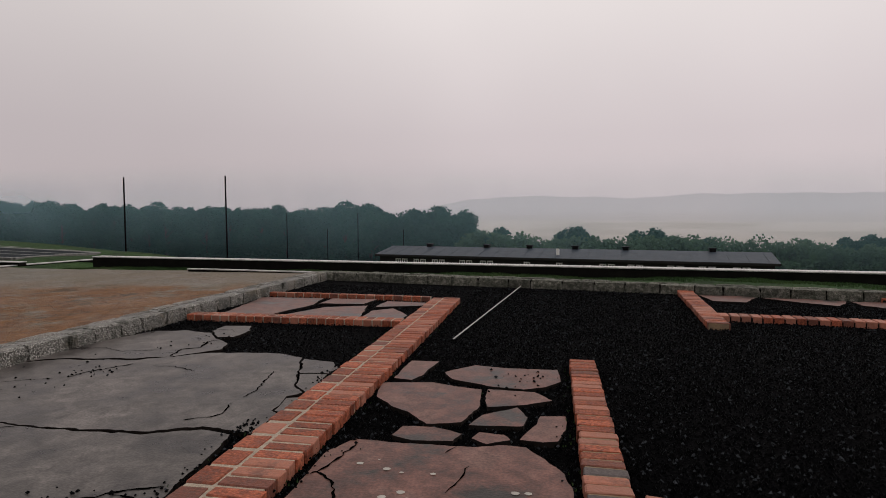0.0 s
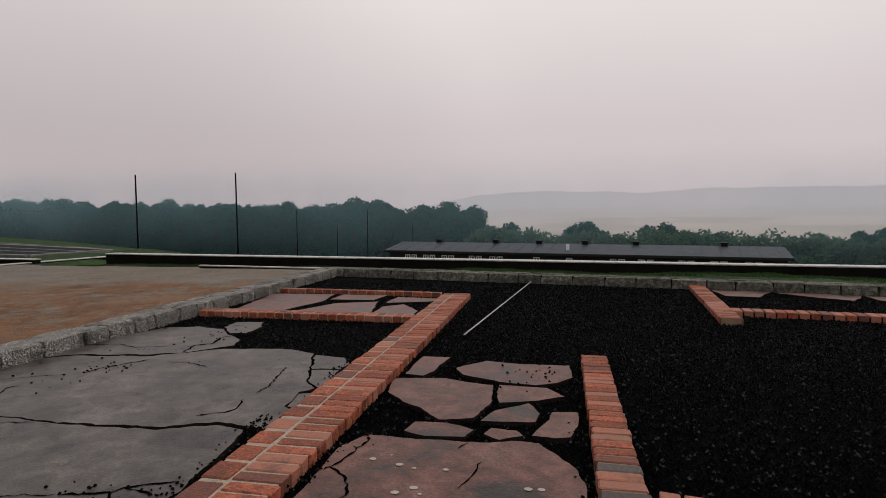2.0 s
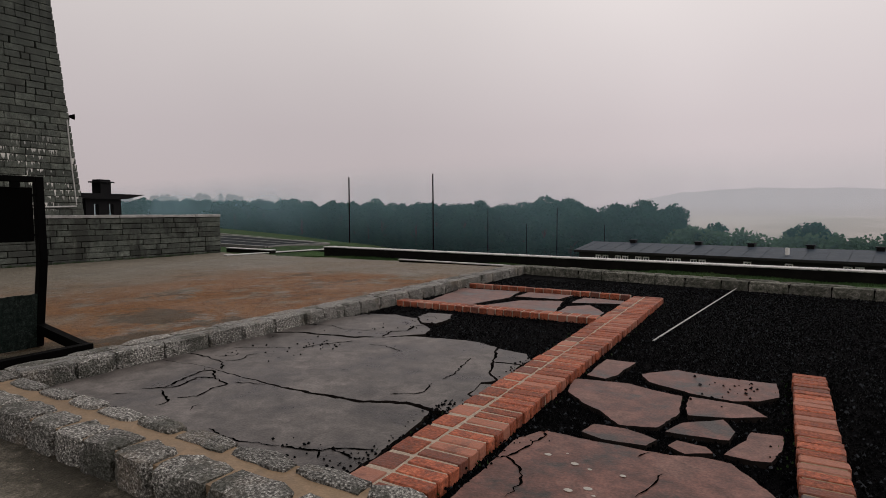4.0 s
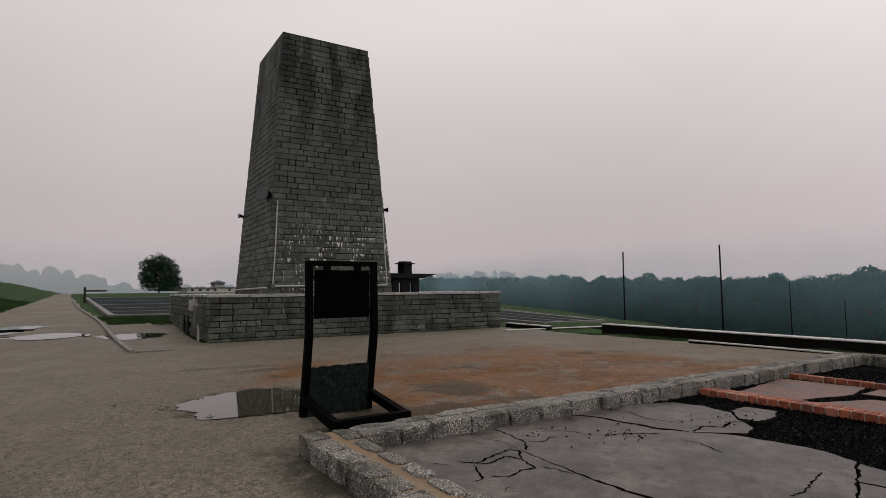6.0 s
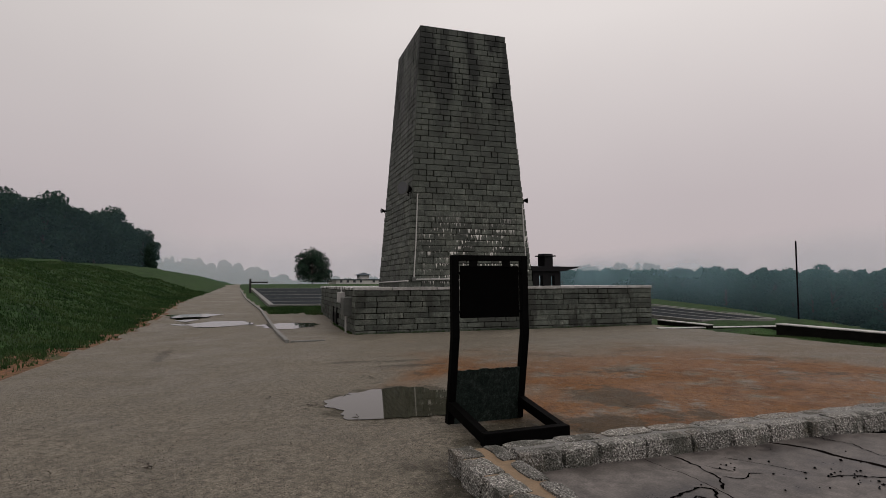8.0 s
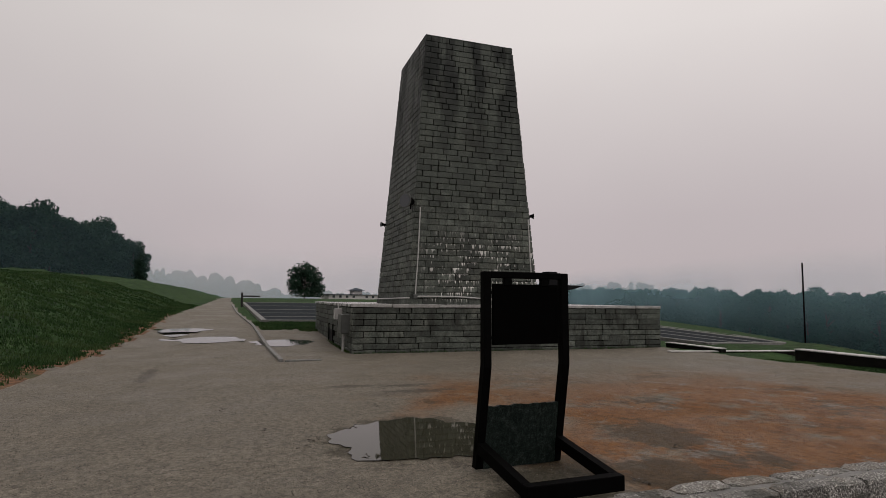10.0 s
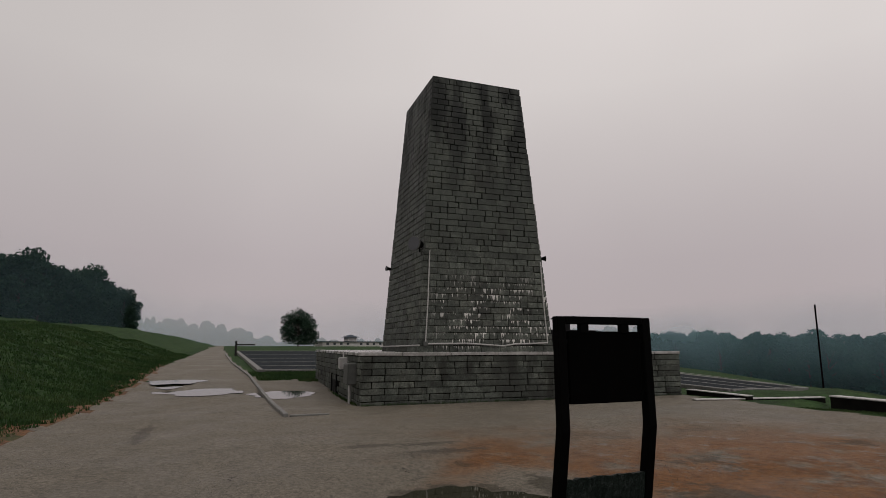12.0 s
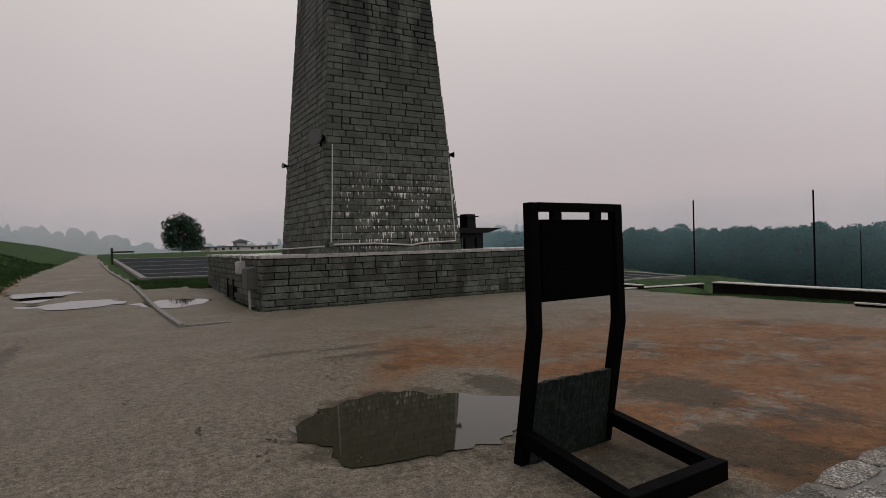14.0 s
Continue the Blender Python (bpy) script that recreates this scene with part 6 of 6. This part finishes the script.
# ---- the far gatehouse ----
def build_gatehouse():
    gx, gy = -158.0, 31.0
    gz = ground_z(gx, gy)
    thing = empty_thing("gatehouse", pose(gx, gy, gz, 0, 0, 12), "far pale gatehouse with a small central turret", "house")
    part("wall", box(-3, 3, -9, 9, -0.5, 1.2), PLASTER, thing)
    bm = bmesh.new()
    add_prism(bm, [(-3.4, -9.4), (3.4, -9.4), (3.4, 9.4), (-3.4, 9.4)], 1.2, 1.32)
    part("roof", bm, ROOF, thing)
    part("turret", box(-1.3, 1.3, -1.3, 1.3, 1.32, 2.4), PLASTER, thing)
    bm = bmesh.new()
    base = [bm.verts.new(p) for p in ((-2, -2, 2.4), (2, -2, 2.4), (2, 2, 2.4), (-2, 2, 2.4))]
    tip = bm.verts.new((0, 0, 3.2))
    bm.faces.new(list(reversed(base)))
    for i in range(4):
        bm.faces.new((base[i], base[(i + 1) % 4], tip))
    part("turret_roof", bm, ROOF, thing)
    for k in range(9):
        y = -7.6 + k * 1.9
        if abs(y) > 0.5:
            part("window", box(3.0, 3.04, y - 0.35, y + 0.35, 0.4, 1.0), GLASS, thing)


build_gatehouse()


# ---- grass ----
def grass(name, count, sample, low, high, seed, label):
    rng = random.Random(seed)
    v, f = [], []
    while len(f) < count:
        x, y = sample(rng)
        if not is_grass(x, y):
            continue
        z = ground_z(x, y)
        for _ in range(3):
            bx, by = x + rng.gauss(0, 0.03), y + rng.gauss(0, 0.03)
            hgt, a = rng.uniform(low, high), rng.uniform(0, 6.28)
            w = 0.007 + hgt * 0.035 + 0.0006 * max(0.0, -x - 10)
            lean = rng.uniform(0.1, 0.7) * hgt
            b = len(v)
            v.append((bx - w * math.sin(a), by + w * math.cos(a), z - 0.01))
            v.append((bx + w * math.sin(a), by - w * math.cos(a), z - 0.01))
            v.append((bx + lean * math.cos(a), by + lean * math.sin(a), z + hgt))
            f.append((b, b + 1, b + 2))
    me = bpy.data.meshes.new(name)
    me.from_pydata(v, [], f)
    me.materials.append(BLADES)
    tagged(new(name, me), label, "grass", kind="stuff")


def bank_spot(rng):
    x = -9 - 52 * rng.random() ** 1.25
    edge = 0.05 if rng.random() < 0.18 else 0.45 + 0.6 * noise.noise((x * 0.8, 3, 1))
    return x, interp(x, ROAD_LEFT) - edge - 24 * rng.random() ** 1.4


def north_spot(rng):
    x = rng.uniform(-14.5, 8)
    return x, 15.4 - 0.0812 * (x + 14.7) - 1.05 * rng.random() ** 1.2


def lawn_spot(rng):
    return rng.uniform(-36, -28.5), rng.uniform(0.4, 7.5)


grass("bank_grass", 230000, bank_spot, 0.035, 0.12, 1, "short green grass on the bank beside the track")
grass("verge_grass", 26000, north_spot, 0.015, 0.045, 2, "short green grass along the terrace wall")
grass("lawn_grass", 24000, lawn_spot, 0.05, 0.14, 3, "short green lawn beside the track")


# ---- litter and weeds ----
def litter(x, y, r, seed):
    """A flat clump of dark wet leaves on the sand."""
    rng = random.Random(seed)
    thing = empty_thing("leaf_litter", pose(x, y, ground_z(x, y)), "small clump of dark wet leaves on the sand", "leaves", "leaf clumps on the sand")
    bm = bmesh.new()
    for _ in range(rng.randint(6, 13)):
        a, d = rng.uniform(0, 6.28), r * 1.2 * rng.random() ** 0.8
        cx, cy = d * 1.5 * math.cos(a), d * 0.6 * math.sin(a)
        t, w = rng.uniform(0, 6.28), rng.uniform(0.012, 0.032)
        q = Euler((rng.uniform(-0.4, 0.4), rng.uniform(-0.4, 0.4), t)).to_matrix()
        bm.faces.new([bm.verts.new(Vector((cx, cy, 0.012)) + q @ Vector(p) * w) for p in ((-1, 0, 0), (-0.2, -0.5, 0.1), (1, 0, 0), (-0.2, 0.5, 0.1))])
    part("leaves", bm, LITTER, thing)


LITTER = surface("wet leaves", [(0.016, 0.013, 0.010), (0.045, 0.032, 0.021)], 12, (0.4, 0.6), 0.2, 60)
for k, (x, y, r) in enumerate(((-8.35, 0.72, 0.13), (-8.0, 0.55, 0.1), (-8.9, 1.25, 0.14), (-7.5, 1.15, 0.1), (-6.1, -0.9, 0.07), (-8.9, 0.2, 0.06), (-10.5, -0.3, 0.08), (-10.2, 1.9, 0.12), (-11.2, 2.3, 0.15), (-3.4, 1.0, 0.05), (-13.0, 3.4, 0.15), (-5.9, 3.2, 0.1), (-6.6, 4.4, 0.12), (-8.6, 5.6, 0.15))):
    litter(x, y, r, k)


def weeds(name, count, spots, low, high, seed, label):
    """Small tufts rooted in joints and along walls; spots: x0, y0, x1, y1, z."""
    rng = random.Random(seed)
    v, f = [], []
    for _ in range(count):
        x0, y0, x1, y1, z = rng.choice(spots)
        t = rng.random()
        x, y = x0 + (x1 - x0) * t + rng.gauss(0, 0.03), y0 + (y1 - y0) * t + rng.gauss(0, 0.03)
        for _ in range(4):
            hgt, a = rng.uniform(low, high), rng.uniform(0, 6.28)
            w, lean = 0.004 + hgt * 0.06, rng.uniform(0.2, 0.9) * hgt
            b = len(v)
            v += [(x - w * math.sin(a), y + w * math.cos(a), z), (x + w * math.sin(a), y - w * math.cos(a), z), (x + lean * math.cos(a), y + lean * math.sin(a), z + hgt)]
            f.append((b, b + 1, b + 2))
    me = bpy.data.meshes.new(name)
    me.from_pydata(v, [], f)
    me.materials.append(BLADES)
    tagged(new(name, me), label, "weeds", kind="stuff")


weeds("kerb_weeds", 1800, [(-5.0, north_kerb(-5) + 0.45, 8.0, north_kerb(8) + 0.45, -0.05), (-4.5, north_kerb(-4.5) + 0.42, 2.0, north_kerb(2) + 0.42, 0.0), (WEST - 0.04, 1.5, WEST - 0.04, 11.5, -0.1)], 0.02, 0.09, 6, "low weeds along the granite setts")
weeds("joint_moss", 180, [(-1.72, 2.0, -1.76, 9.0, -0.06), (-1.16, 2.0, -1.2, 9.0, -0.06), (0.32, 2.0, 0.32, 5.2, -0.06), (-1.15, 4.2, 0.2, 4.3, -0.08)], 0.006, 0.022, 7, "sparse moss and weeds along the brick stumps")
weeds("plinth_weeds", 700, [(-19.48, 3.4, -19.2, 14.8, -0.27), (-19.7, 3.22, -28, 3.45, -0.27)], 0.03, 0.1, 8, "low weeds along the plinth's foot")
